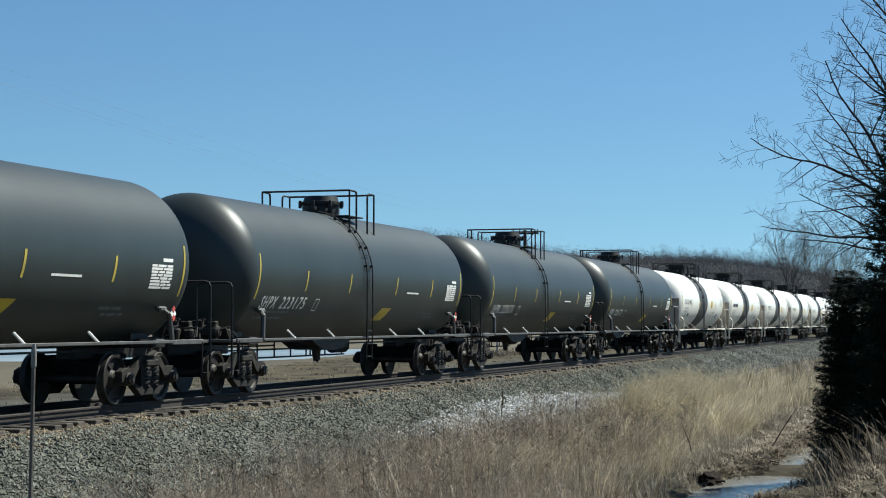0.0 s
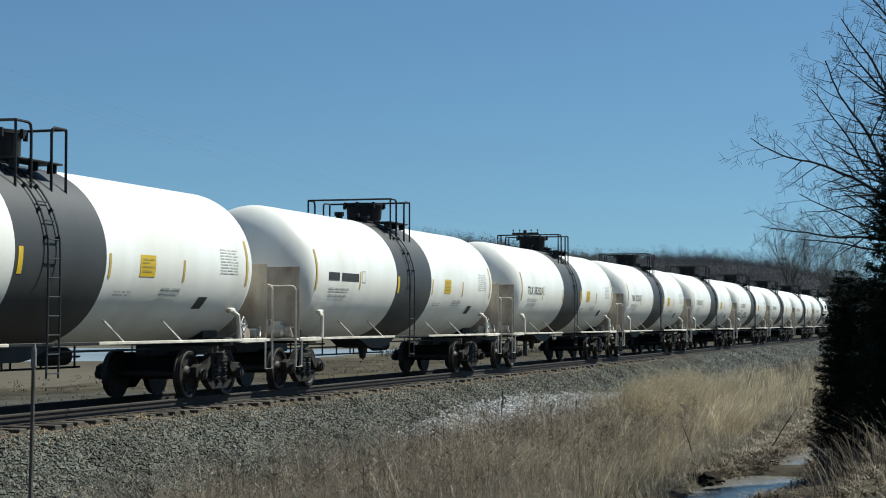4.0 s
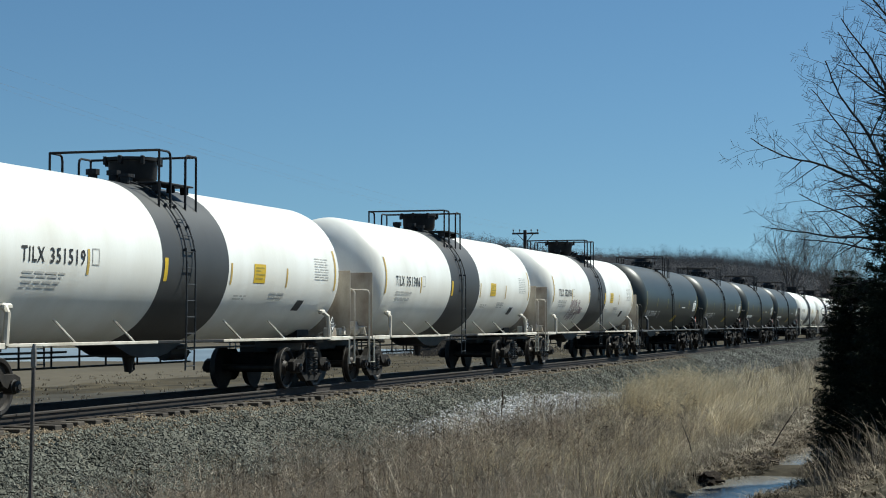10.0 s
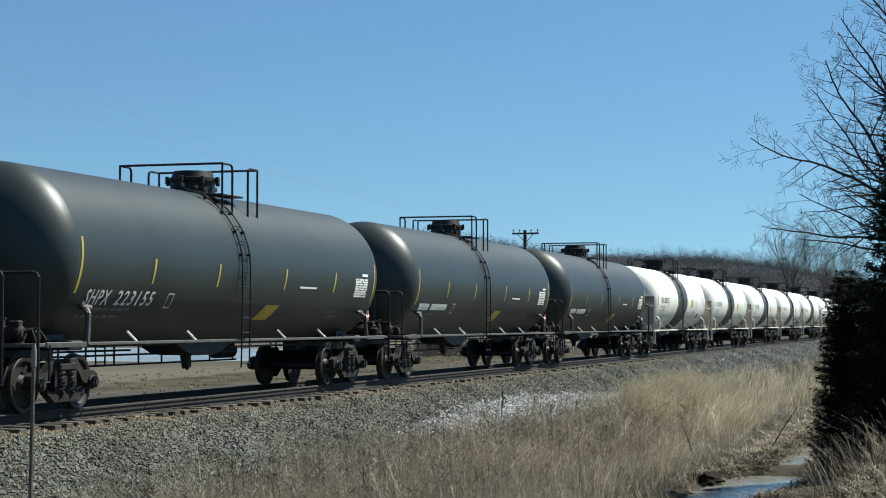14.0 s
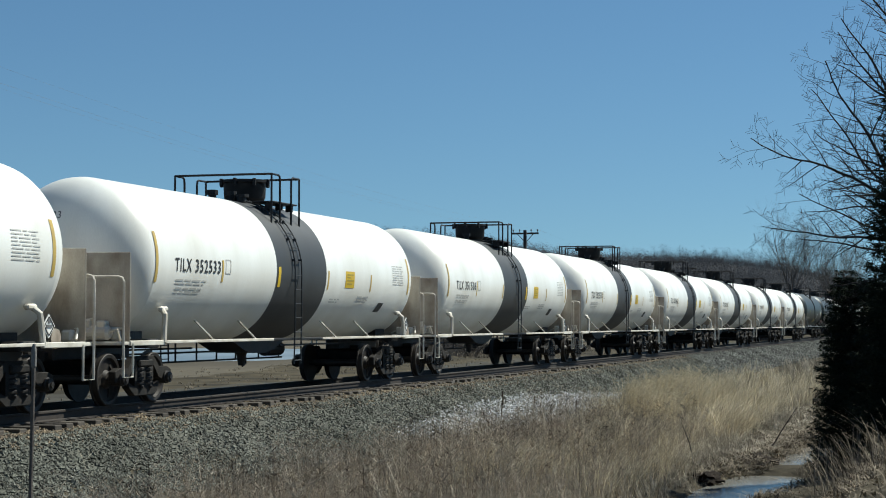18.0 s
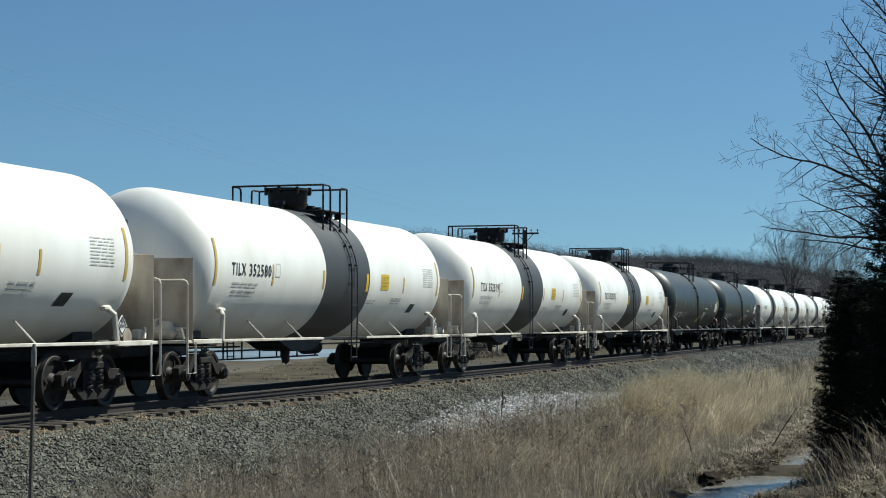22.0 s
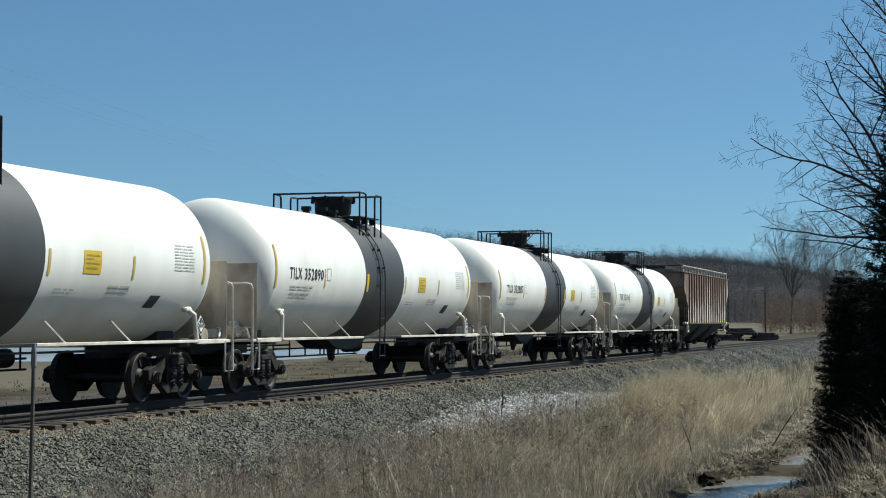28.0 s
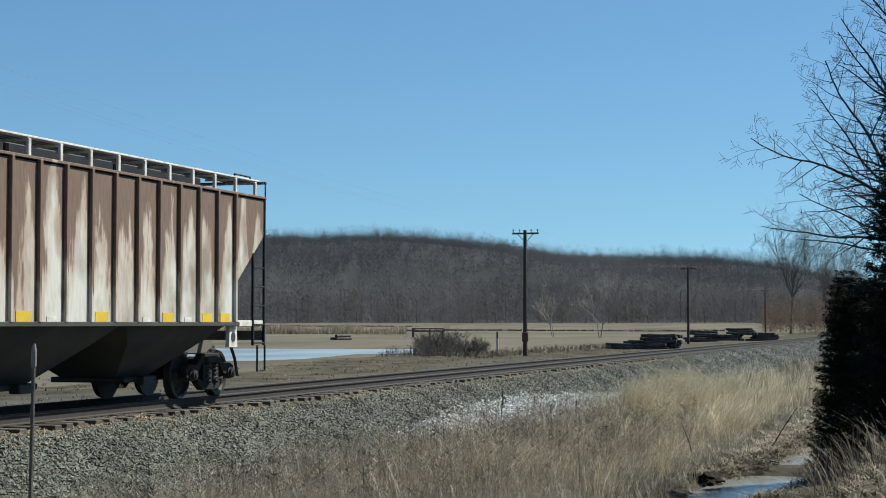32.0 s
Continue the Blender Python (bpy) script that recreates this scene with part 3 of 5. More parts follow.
        box(bm, (1.49, 7.14, 1.40), (0.012, 0.27, 0.27), m=Matrix.Rotation(radians(45), 4, "X"))
        hz = part("hazard_placard", bm, PALE, car, "white diamond hazard placard with grey print")
        bm = B()
        for k_ in (-1, 1):
            box(bm, (1.50, 7.14 + k_ * 0.075, 1.475), (0.012, 0.014, 0.20), m=Matrix.Rotation(radians(45 * k_), 4, "X"))
            box(bm, (1.50, 7.14 + k_ * 0.075, 1.325), (0.012, 0.014, 0.20), m=Matrix.Rotation(radians(-45 * k_), 4, "X"))
        part("placard_border", bm, INK, hz)
        bm = B()
        box(bm, (1.50, 7.14, 1.40), (0.012, 0.18, 0.05))
        box(bm, (1.50, 7.14, 1.48), (0.012, 0.07, 0.07))
        part("placard_print", bm, DIM, hz)
        bm = B()
        lathe(bm, [(1.30, 0.0), (1.30, 0.16), (1.36, 0.16), (1.36, 0.0)], "x", 20, (0, 7.62, 1.20))
        part("cover_plate", bm, CREAM, car)
    else:
        for y, z0, z1 in ((-7.35, 1.95, 2.85), (-4.65, 2.15, 2.58), (-1.85, 2.15, 2.58), (1.6, 2.15, 2.58), (4.6, 2.15, 2.58), (7.3, 1.95, 2.85)):
            mark("reflector", DULL, y - 0.036, y + 0.036, z0, z1, lean=0.06)
        mark("placard", YELLOW, 0.65, 1.40, 1.54, 1.84, lean=0.3)
        bm = B()
        box(bm, (1.50, 6.98, 1.62), (0.02, 0.16, 0.16), m=Matrix.Rotation(radians(45), 4, "X"))
        hz = part("hazard_placard", bm, PALE, car, "red and white diamond hazard placard")
        for z in (1.70, 1.54):
            bm = B()
            box(bm, (1.514, 6.98, z), (0.012, 0.10, 0.08), m=Matrix.Rotation(radians(45), 4, "X"))
            part("red_corner", bm, RED, hz)
        for i in range(8):
            z, y = 2.07 + 0.054 * i, 6.0
            while y < 6.8:
                e = min(6.85, y + random.uniform(0.2, 0.5))
                mark("stencil_line", PALE, y, e, z, z + 0.040, lean=0.02)
                y = e + 0.04
        mark("stencil_bar", PALE, 6.45, 6.85, 2.54, 2.60)
        mark("stencil_bar", PALE, 2.5, 3.5, 2.20, 2.24)
        for z, a, b in ((1.68, -6.9, -5.1), (1.56, -6.9, -5.4), (1.70, 4.5, 5.3), (1.60, 4.7, 5.5)):
            words(DIM, a, b, z, 0.05)
        for a, b, c, d in ((-3.85, -3.6, 1.98, 2.0), (-3.85, -3.6, 1.74, 1.76), (-3.85, -3.83, 1.76, 1.98), (-3.62, -3.6, 1.76, 1.98)):
            mark("stencil_bar", PALE, a, b, c, d)
    return car


def travelled(t):
    """Metres that the train has rolled; it slowly gains speed."""
    return SPEED * t + 0.0061 * t * t


def car_y(k, t):
    """Middle of the k-th car at t seconds."""
    slack = float(np.interp(k, [0, 2, 3, 4, 5, 6, 12, 17, 20, 22, 26, 27, 28, 30, 31], [0, -0.05, -0.25, -0.65, -0.38, -0.08, -0.08, 0, 0.03, 0.2, 0.2, 0.13, 0.07, 0.05, 0]))
    return (22.5 if k < 4 else 22.75 if k in (13, 14, 15, 16, 25, 26) else 23.0) + slack + CAR * k - travelled(t)


TURNED = (4, 5, 10, 11, 17, 18, 23, 24, 27, 28)
white_car, turned_car, grey_car = tank_car(True), tank_car(True, True), tank_car(False)
for car in (white_car, turned_car):
    tagged(car, "white railway tank car with a charcoal band round its middle", "tank car", "tank cars of the train")
tagged(grey_car, "dark grey railway tank car with white stencils and yellow strips", "tank car", "tank cars of the train")
train = {}
for k, kind in enumerate(KINDS):
    proto = grey_car if kind == "g" else turned_car if k in TURNED else white_car
    free = proto not in train.values()
    train[k] = proto if free else copy_thing(proto, Matrix())


def head_letters(text, height, x, z, half, width):
    """A number on the dished end that faces the way the train goes."""
    bm = flat_text(text, height, 0.0, width)
    for v in bm.verts:
        u, w_ = x + v.co.x, z + v.co.y
        rad = min(0.999, math.hypot(u, w_ - ZC) / R)
        v.co = Vector((u, -half - 0.80 * math.sqrt(1 - rad * rad) - 0.008, w_))
    return bm


for k, car in train.items():
    w = KINDS[k] == "w"
    y0, wide = (-6.63, 2.03) if w else (-6.95, 2.55)
    label = "black stencilled lettering" if w else "white stencilled lettering"
    for text, a, b in (("TILX" if w else "SHPX", 0.0, 0.35), (NUMBERS.get(k), 0.43, 1.0)):
        if k in NUMBERS:
            bm = letters(text, 0.235 if w else 0.24, y0 + a * wide, 2.52 if w else 1.9, 0.0 if w else 0.18, (b - a) * wide, 0.009 if w else 0.044)
        else:
            bm = decal(B(), y0 + a * wide, y0 + b * wide, 2.42 if w else 1.82, 2.60 if w else 1.98, off=0.008 if w else 0.044)
        part("lettering", bm, INK if w else PALE, car, label)
    if w and k in NUMBERS:
        part("lettering", head_letters(NUMBERS[k], 0.13, -0.58, 3.36, 7.40, 0.58), DIM, car, "grey stencilled number")



def scrawl(k, y, z, wide, tall, seed, mat, thick=0.028, loops=9):
    """A sprayed scrawl of loops on a tank side, no letters."""
    rng = random.Random(seed)
    off = 0.012 if KINDS[k] == "w" else 0.047
    pts, a = [], 0.0
    n = loops * 12
    for i in range(n):
        t = i / n
        a += 2 * math.pi / 12 * rng.uniform(0.7, 1.3)
        pts.append((y + wide * (t - 0.5) + 0.16 * wide * math.cos(a * 0.7), z + tall * 0.5 * math.sin(a) * rng.uniform(0.7, 1.0)))
    bm = B()
    for (y0, z0), (y1, z1) in zip(pts, pts[1:]):
        d = math.hypot(y1 - y0, z1 - z0) or 1
        ny, nz = -(z1 - z0) / d * thick / 2, (y1 - y0) / d * thick / 2
        bm.faces.new([bm.verts.new(on_tank(yy, zz, off)) for yy, zz in ((y0 + ny, z0 + nz), (y1 + ny, z1 + nz), (y1 - ny, z1 - nz), (y0 - ny, z0 - nz))])
    part("graffiti", bm, mat, train[k], "sprayed scrawl")


SPRAY = material("grey_spray_paint", (0.10, 0.10, 0.10), (0.18, 0.175, 0.17), 6, 0.6, bump=0.0)
PLUM = material("plum_spray_paint", (0.20, 0.13, 0.155), (0.34, 0.27, 0.28), 4, 0.6, bump=0.0)
scrawl(9, -3.9, 1.95, 1.5, 0.42, 1, SPRAY)
scrawl(9, -6.9, 1.95, 0.9, 0.4, 2, SPRAY)
scrawl(9, 2.9, 1.88, 1.1, 0.42, 3, SPRAY)
scrawl(12, -3.75, 1.93, 1.5, 0.78, 4, PLUM, 0.034, 9)
scrawl(12, -2.7, 1.92, 0.5, 0.25, 5, PLUM)
scrawl(4, -4.9, 1.88, 0.5, 0.2, 6, SPRAY)
scrawl(25, 2.5, 1.86, 0.8, 0.40, 7, PALE)
scrawl(26, -3.6, 1.86, 0.8, 0.34, 8, DIM)
scrawl(26, 2.4, 1.84, 1.6, 0.34, 9, PALE)


# ---- the covered hopper at the train's end ----
def rust_material():
    m = bpy.data.materials.new("rusted_white_paint")
    m.use_nodes = True
    n, k = m.node_tree.nodes, m.node_tree.links
    b = n["Principled BSDF"]
    b.inputs["Roughness"].default_value = 0.8
    tc = n.new("ShaderNodeTexCoord")

    def noisy(scale, stretch, detail=5):
        mp = n.new("ShaderNodeMapping")
        mp.inputs["Scale"].default_value = stretch
        k.new(tc.outputs["Object"], mp.inputs["Vector"])
        t = n.new("ShaderNodeTexNoise")
        t.inputs["Scale"].default_value, t.inputs["Detail"].default_value = scale, detail
        k.new(mp.outputs[0], t.inputs["Vector"])
        return t.outputs["Fac"]

    def calc(op, a, c, d=None):
        q = n.new("ShaderNodeMath")
        q.operation = op
        for i, v in enumerate((a, c, d)):
            if v is not None:
                if isinstance(v, (int, float)):
                    q.inputs[i].default_value = v
                else:
                    k.new(v, q.inputs[i])
        return q.outputs[0]

    def blend(fac, a, c):
        q = n.new("ShaderNodeMix")
        q.data_type = "RGBA"
        k.new(fac, q.inputs["Factor"])
        for key, v in (("A", a), ("B", c)):
            if isinstance(v, tuple):
                q.inputs[key].default_value = (*v, 1)
            else:
                k.new(v, q.inputs[key])
        return q.outputs["Result"]

    xyz = n.new("ShaderNodeSeparateXYZ")
    k.new(tc.outputs["Object"], xyz.inputs[0])
    height = calc("MULTIPLY_ADD", xyz.outputs["Z"], 0.52, -1.34)          # rust runs down from the roof
    streak = noisy(2.2, (1, 1, 0.16), 7)
    blot = noisy(0.42, (1, 1, 0.35), 4)
    fine = noisy(14.0, (1, 1, 0.25), 5)
    s = calc("ADD", calc("MULTIPLY_ADD", streak, 3.2, -1.58), calc("MULTIPLY_ADD", blot, 3.0, -1.42))
    s = calc("ADD", s, height)
    bay = calc("FRACT", calc("MULTIPLY_ADD", xyz.outputs["Y"], 1 / 0.845, 6.75 / 0.845 + 20), 0.0)      # rust creeps in from the ribs
    away = calc("ABSOLUTE", calc("SUBTRACT", bay, 0.5), 0.0)
    s = calc("ADD", s, calc("MULTIPLY_ADD", calc("MULTIPLY", away, away), 2.6, -0.34))
    s = calc("ADD", s, calc("MULTIPLY_ADD", fine, 0.7, -0.35))
    edge = n.new("ShaderNodeMapRange")
    edge.inputs["From Min"].default_value, edge.inputs["From Max"].default_value = 0.02, 0.22
    k.new(s, edge.inputs["Value"])
    stain = n.new("ShaderNodeMapRange")
    stain.inputs["From Min"].default_value, stain.inputs["From Max"].default_value = -0.45, 0.10
    k.new(s, stain.inputs["Value"])
    smudge = noisy(1.7, (1, 1, 0.55), 6)
    worn = n.new("ShaderNodeMapRange")
    worn.inputs["From Min"].default_value, worn.inputs["From Max"].default_value = 0.42, 0.66
    k.new(smudge, worn.inputs["Value"])
    paint = blend(worn.outputs[0], (0.50, 0.475, 0.425), (0.22, 0.175, 0.135))
    paint = blend(calc("MULTIPLY", stain.outputs[0], 0.7), paint, (0.33, 0.225, 0.155))
    rust = blend(fine, (0.085, 0.050, 0.036), (0.185, 0.118, 0.084))
    k.new(blend(edge.outputs[0], paint, rust), b.inputs["Base Color"])
    bp = n.new("ShaderNodeBump")
    bp.inputs["Strength"].default_value, bp.inputs["Distance"].default_value = 0.3, 0.02
    k.new(fine, bp.inputs["Height"])
    k.new(bp.outputs[0], b.inputs["Normal"])
    return m


RUSTY = rust_material()
BROWN = material("rusted_end_steel", (0.115, 0.092, 0.074), (0.055, 0.046, 0.038), 2, 0.85, bump=0.3)
BIN = material("grimy_hopper_sheet", (0.046, 0.047, 0.038), (0.024, 0.023, 0.019), 1.2, 0.85, bump=0.15)
BONE = material("chipped_white_paint", (0.62, 0.60, 0.56), (0.40, 0.35, 0.30), 5, 0.6, bump=0.1)


def hopper_car():
    car = empty("hopper_car")
    L, W, ZT, ZB = 8.35, 1.56, 3.98, 1.46
    ribs = [-6.75 + 0.845 * i for i in range(17)]
    edges = [-L] + ribs + [L]
    for s in (-1, 1):
        for a, b in zip(edges, edges[1:]):
            def low(y):
                e = abs(y)
                return ZB if e <= 6.96 else ZB + (2.29 - ZB) + (3.26 - 2.29) * (e - 6.96) / (L - 6.96)
            ys = [a] + ([-6.96] if a < -6.96 < b else []) + ([6.96] if a < 6.96 < b else []) + [b]
            pts = [(ys[0], ZT)] + [(ys[-1], ZT)]
            bot = []
            for y in ys[::-1]:
                if abs(abs(y) - 6.96) < 1e-6:
                    bot += [(y, ZB), (y, 2.29)] if y < 0 else [(y, 2.29), (y, ZB)]
                else:
                    bot.append((y, low(y)))
            bm = B()
            extrude(bm, pts + bot, s * (W - 0.012), s * W)
            part("side_panel", bm, RUSTY, car)
        for y in ribs:
            bm = B()
            extrude(bm, [(y - 0.045, ZB), (y + 0.045, ZB), (y + 0.045, ZT), (y - 0.045, ZT)], s * W, s * (W + 0.065))
            bmesh.ops.bevel(bm, geom=bm.edges[:], offset=0.01, segments=1, affect="EDGES")
            part("rib", bm, RUSTY, car)
        bm = B()
        box(bm, (s * (W + 0.01), 0, ZT + 0.01), (0.05, 2 * L, 0.05), 0.008)
        part("top_chord", bm, RUSTY, car)
        bm = B()
        box(bm, (s * (W + 0.02), 0, ZB - 0.03), (0.06, 13.9, 0.08), 0.01)
        part("side_sill", bm, BIN, car)
        for y in (-6.33, -4.64, -1.26, 1.27, 3.81, 5.50, 6.33):
            bm = B()
            box(bm, (s * (W + 0.006), y, ZB + 0.09), (0.008, 0.44, 0.17))
            part("reflector", bm, YELLOW, car)
        for y in (-5.5, -0.4, 2.95, 4.65):
            bm = B()
            box(bm, (s * (W + 0.006), y, ZB + 0.05), (0.008, 0.30, 0.09))
            part("stencil_patch", bm, BONE, car)
    # arched roof, hatch trough, running boards on brackets
    bm = B()
    extrude_pts = [(-W, ZT), (-W * 0.6, ZT + 0.13), (-0.5, ZT + 0.19), (0.5, ZT + 0.19), (W * 0.6, ZT + 0.13), (W, ZT), (W, ZT - 0.04), (-W, ZT - 0.04)]
    a = [bm.verts.new((x, -L, z)) for x, z in extrude_pts]
    b = [bm.verts.new((x, L, z)) for x, z in extrude_pts]
    for i in range(8):
        bm.faces.new((a[i], a[(i + 1) % 8], b[(i + 1) % 8], b[i]))
    bm.faces.new(a)
    bm.faces.new(b[::-1])
    part("roof", bm, BROWN, car)
    for i in range(4):
        bm = B()
        box(bm, (0, -5.7 + 3.8 * i, ZT + 0.27), (1.0, 3.7, 0.28), 0.04)
        part("hatch_cover", bm, BLACK, car)
    for s in (-1, 1):
        bm = B()
        for k in range(4):
            box(bm, (s * (0.92 + 0.14 * k), 0, ZT + 0.33), (0.10, 17.2, 0.035))
        part("running_board", bm, BLACK, car)
        bm = B()
        box(bm, (s * 1.47, 0, ZT + 0.345), (0.05, 16.6, 0.035), 0.006)
        part("board_edge", bm, BONE, car)
        for i in range(17):
            bm = B()
            y = -8.0 + i * 1.0
            box(bm, (s * 1.48, y, ZT + 0.17), (0.05, 0.09, 0.30), 0.008)
            box(bm, (s * 1.15, y, ZT + 0.29), (0.62, 0.05, 0.04))
            part("bracket", bm, BONE, car)
    for e in (-1, 1):
        bm = B()
        for k in range(3):
            box(bm, (0, e * (8.25 + 0.14 * k), ZT + 0.33), (3.0, 0.10, 0.035))
        tube(bm, [(1.45, e * 8.62, ZT - 0.2), (1.45, e * 8.62, ZT + 0.36), (0.9, e * 8.62, ZT + 0.36)], 0.018, 5)
        tube(bm, [(1.2, e * 7.6, ZT + 0.36), (1.2, e * 7.6, ZT + 0.46), (1.2, e * 8.4, ZT + 0.46), (1.2, e * 8.4, ZT + 0.36)], 0.018, 5)
        part("end_walk", bm, BLACK, car)
        # end wall and slope sheet
        bm = B()
        pts = [(e * L, ZT), (e * L, 3.26), (e * 5.9, ZB), (e * 5.7, ZB), (e * (L - 0.05), 3.4), (e * (L - 0.05), ZT)]
        extrude(bm, pts, -W + 0.02, W - 0.02)
        part("end_sheet", bm, BROWN, car)
        bm = B()
        box(bm, (0, e * 7.5, 1.02), (0.42, 2.6, 0.40), 0.02)
        box(bm, (0, e * 8.3, 1.20), (3.05, 0.10, 0.20), 0.01)
        part("end_sill", bm, BROWN, car)
        bm = B()
        box(bm, (0, e * 8.75, 0.88), (0.16, 0.7, 0.16), 0.03)
        box(bm, (0, e * 9.0, 0.88), (0.28, 0.22, 0.28), 0.05)
        part("coupler", bm, GRIME, car)
        bm = B()
        box(bm, (0.0, e * 8.42, 1.75), (0.6, 0.12, 0.5), 0.03)
        part("brake_housing", bm, BROWN, car)
        for s in (-1, 1):
            # corner ladder
            for y in (8.30, 7.72):
                bm = B()
                box(bm, (s * 1.56, e * y, (1.0 + (ZT if y > 8 else 2.85)) / 2), (0.05, 0.06, (ZT if y > 8 else 2.85) - 1.0), 0.008)
                part("ladder_post", bm, BLACK, car)
            for z in (1.05, 1.42, 1.80, 2.18, 2.56):
                bm = B()
                tube(bm, [(s * 1.58, e * 7.72, z), (s * 1.58, e * 8.30, z)], 0.016, 5)
                part("rung", bm, BLACK, car)
            bm = B()
            box(bm, (s * 1.52, e * 7.62, 1.44), (0.08, 1.3, 0.12), 0.01)
            part("corner_sill", bm, BONE, car)
            # bolster end; a flat black disc paints the shade of its round hole
            bm = B()
            extrude(bm, [(e * 6.6, 0.98), (e * 7.0, 0.98), (e * 6.95, 1.42), (e * 6.62, 1.42)], s * 1.46, s * 1.54)
            plate = part("bolster_end", bm, BONE, car)
            bm = B()
            lathe(bm, [(s * 1.54, 0.10), (s * 1.548, 0.10)], "x", 14, (0, e * 6.79, 1.18))
            part("jack_hole_disc", bm, INK, plate)
            bm = B()
            tube(bm, [(s * 1.5, e * 8.1, 1.0), (s * 1.5, e * 8.1, 0.48), (s * 1.5, e * 8.5, 0.48), (s * 1.5, e * 8.5, 1.0)], 0.022, 5)
            part("step", bm, BLACK, car)
        bm = B()
        tube(bm, [(0.55, e * 8.9, 1.05), (0.58, e * 9.1, 0.7), (0.62, e * 9.15, 0.35)], 0.035, 6)
        part("air_hose", bm, BLACK, car)
    # three discharge bays under the floor
    for y in (-4.4, 0.0, 4.4):
        bm = B()
        top = [(-1.54, y - 2.19), (1.54, y - 2.19), (1.54, y + 2.19), (-1.54, y + 2.19)]
        mid = [(-1.25, y - 1.55), (1.25, y - 1.55), (1.25, y + 1.55), (-1.25, y + 1.55)]
        low_ = [(-0.55, y - 0.62), (0.55, y - 0.62), (0.55, y + 0.62), (-0.55, y + 0.62)]
        rr = [[bm.verts.new((px, py, z)) for px, py in ring] for ring, z in ((top, ZB), (mid, 1.10), (low_, 0.46))]
        for u, v in zip(rr, rr[1:]):
            for i in range(4):
                bm.faces.new((u[i], u[(i + 1) % 4], v[(i + 1) % 4], v[i]))
        bm.faces.new(rr[0])
        bm.faces.new(rr[2][::-1])
        bay = part("discharge_bay", bm, BIN, car)
        bm = B()
        box(bm, (0, y, 0.42), (1.5, 1.3, 0.10), 0.02)
        box(bm, (0.8, y, 0.40), (0.2, 0.4, 0.16), 0.02)
        part("outlet_gate", bm, BLACK, bay)
    for y in (-6.79, 6.79):
        copy_part(BOGIES[0], car, pose(0, y, 0))
    ghost = material("faded_stencil", (0.24, 0.205, 0.175), (0.38, 0.34, 0.295), 9, 0.8, bump=0.0, fac=(0.3, 0.6))
    for z, tall, spots in ((2.88, 0.22, (-6.42, -6.24)), (2.35, 0.22, (-6.52, -6.34, -5.72, -5.54, -4.82)), (1.95, 0.05, (-6.45, -6.30, -6.15))):
        for y in spots:
            bm = B()
            box(bm, (W + 0.004, y, z), (0.006, 0.11, tall))
            part("faded_stencil", bm, ghost, car)
    return car


train[31] = tagged(hopper_car(), "rust-streaked white covered hopper car with ribbed sides", "hopper car")


# ---- line side things ----
POLE = material("weathered_pole_timber", (0.060, 0.048, 0.040), (0.035, 0.029, 0.025), 3, 0.9, bump=0.4, stretch=(1, 1, 0.2))
TIMBER = material("grey_old_timber", (0.030, 0.024, 0.021), (0.066, 0.056, 0.050), 2, 0.9, bump=0.5, vary=0.4)
BARK = material("grey_brown_bark", (0.105, 0.092, 0.080), (0.060, 0.052, 0.046), 4, 0.9, bump=0.4, vary=0.2)
TWIG = material("dark_twig_bark", (0.034, 0.029, 0.026), (0.020, 0.017, 0.016), 4, 0.9, bump=0.2)
PALEBARK = material("pale_twig_bark", (0.28, 0.245, 0.21), (0.17, 0.145, 0.125), 4, 0.9, bump=0.2)
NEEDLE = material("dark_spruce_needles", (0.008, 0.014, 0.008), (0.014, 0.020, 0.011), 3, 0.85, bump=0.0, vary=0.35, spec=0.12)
STRAW = material("bleached_dry_grass", (0.66, 0.57, 0.395), (0.40, 0.335, 0.22), 0.5, 0.85, bump=0.0, vary=0.35, coords="Object", thin=0.3)
BRUSH = material("brown_dead_weed", (0.21, 0.175, 0.13), (0.115, 0.095, 0.072), 0.5, 0.9, bump=0.0, vary=0.4, coords="Object", spec=0.1)
WEED = material("grey_brown_weed", (0.46, 0.405, 0.315), (0.25, 0.218, 0.17), 0.6, 0.9, bump=0.0, vary=0.45, coords="Object", spec=0.1)
STEM = material("dark_dead_stem", (0.075, 0.056, 0.044), (0.038, 0.029, 0.024), 0.6, 0.9, bump=0.0, vary=0.4, spec=0.1)
ROSY = material("reddish_dead_weed", (0.42, 0.35, 0.275), (0.21, 0.17, 0.13), 0.5, 0.9, bump=0.0, vary=0.4, spec=0.1, thin=0.25)
BELT = material("pale_field_grass", (0.31, 0.265, 0.195), (0.25, 0.212, 0.16), 0.05, 0.9, bump=0.0, vary=0.25, spec=0.1, thin=0.3)
STONE = material("ballast_lump", (0.140, 0.140, 0.118), (0.060, 0.062, 0.050), 0.8, 0.9, bump=0.3, fine=40, vary=0.55, spec=0.25)
DIRTY = material("rust_stained_stone", (0.20, 0.152, 0.098), (0.10, 0.078, 0.054), 0.8, 0.9, bump=0.3, fine=40, vary=0.4)
ASH = material("pale_ash_stone", (0.150, 0.150, 0.135), (0.085, 0.085, 0.075), 0.3, 0.9, bump=0.3, fine=40, vary=0.5, spec=0.2)
CHALK = material("pale_limestone_lump", (0.50, 0.50, 0.50), (0.33, 0.33, 0.33), 0.9, 0.9, bump=0.3, fine=40, vary=0.35)


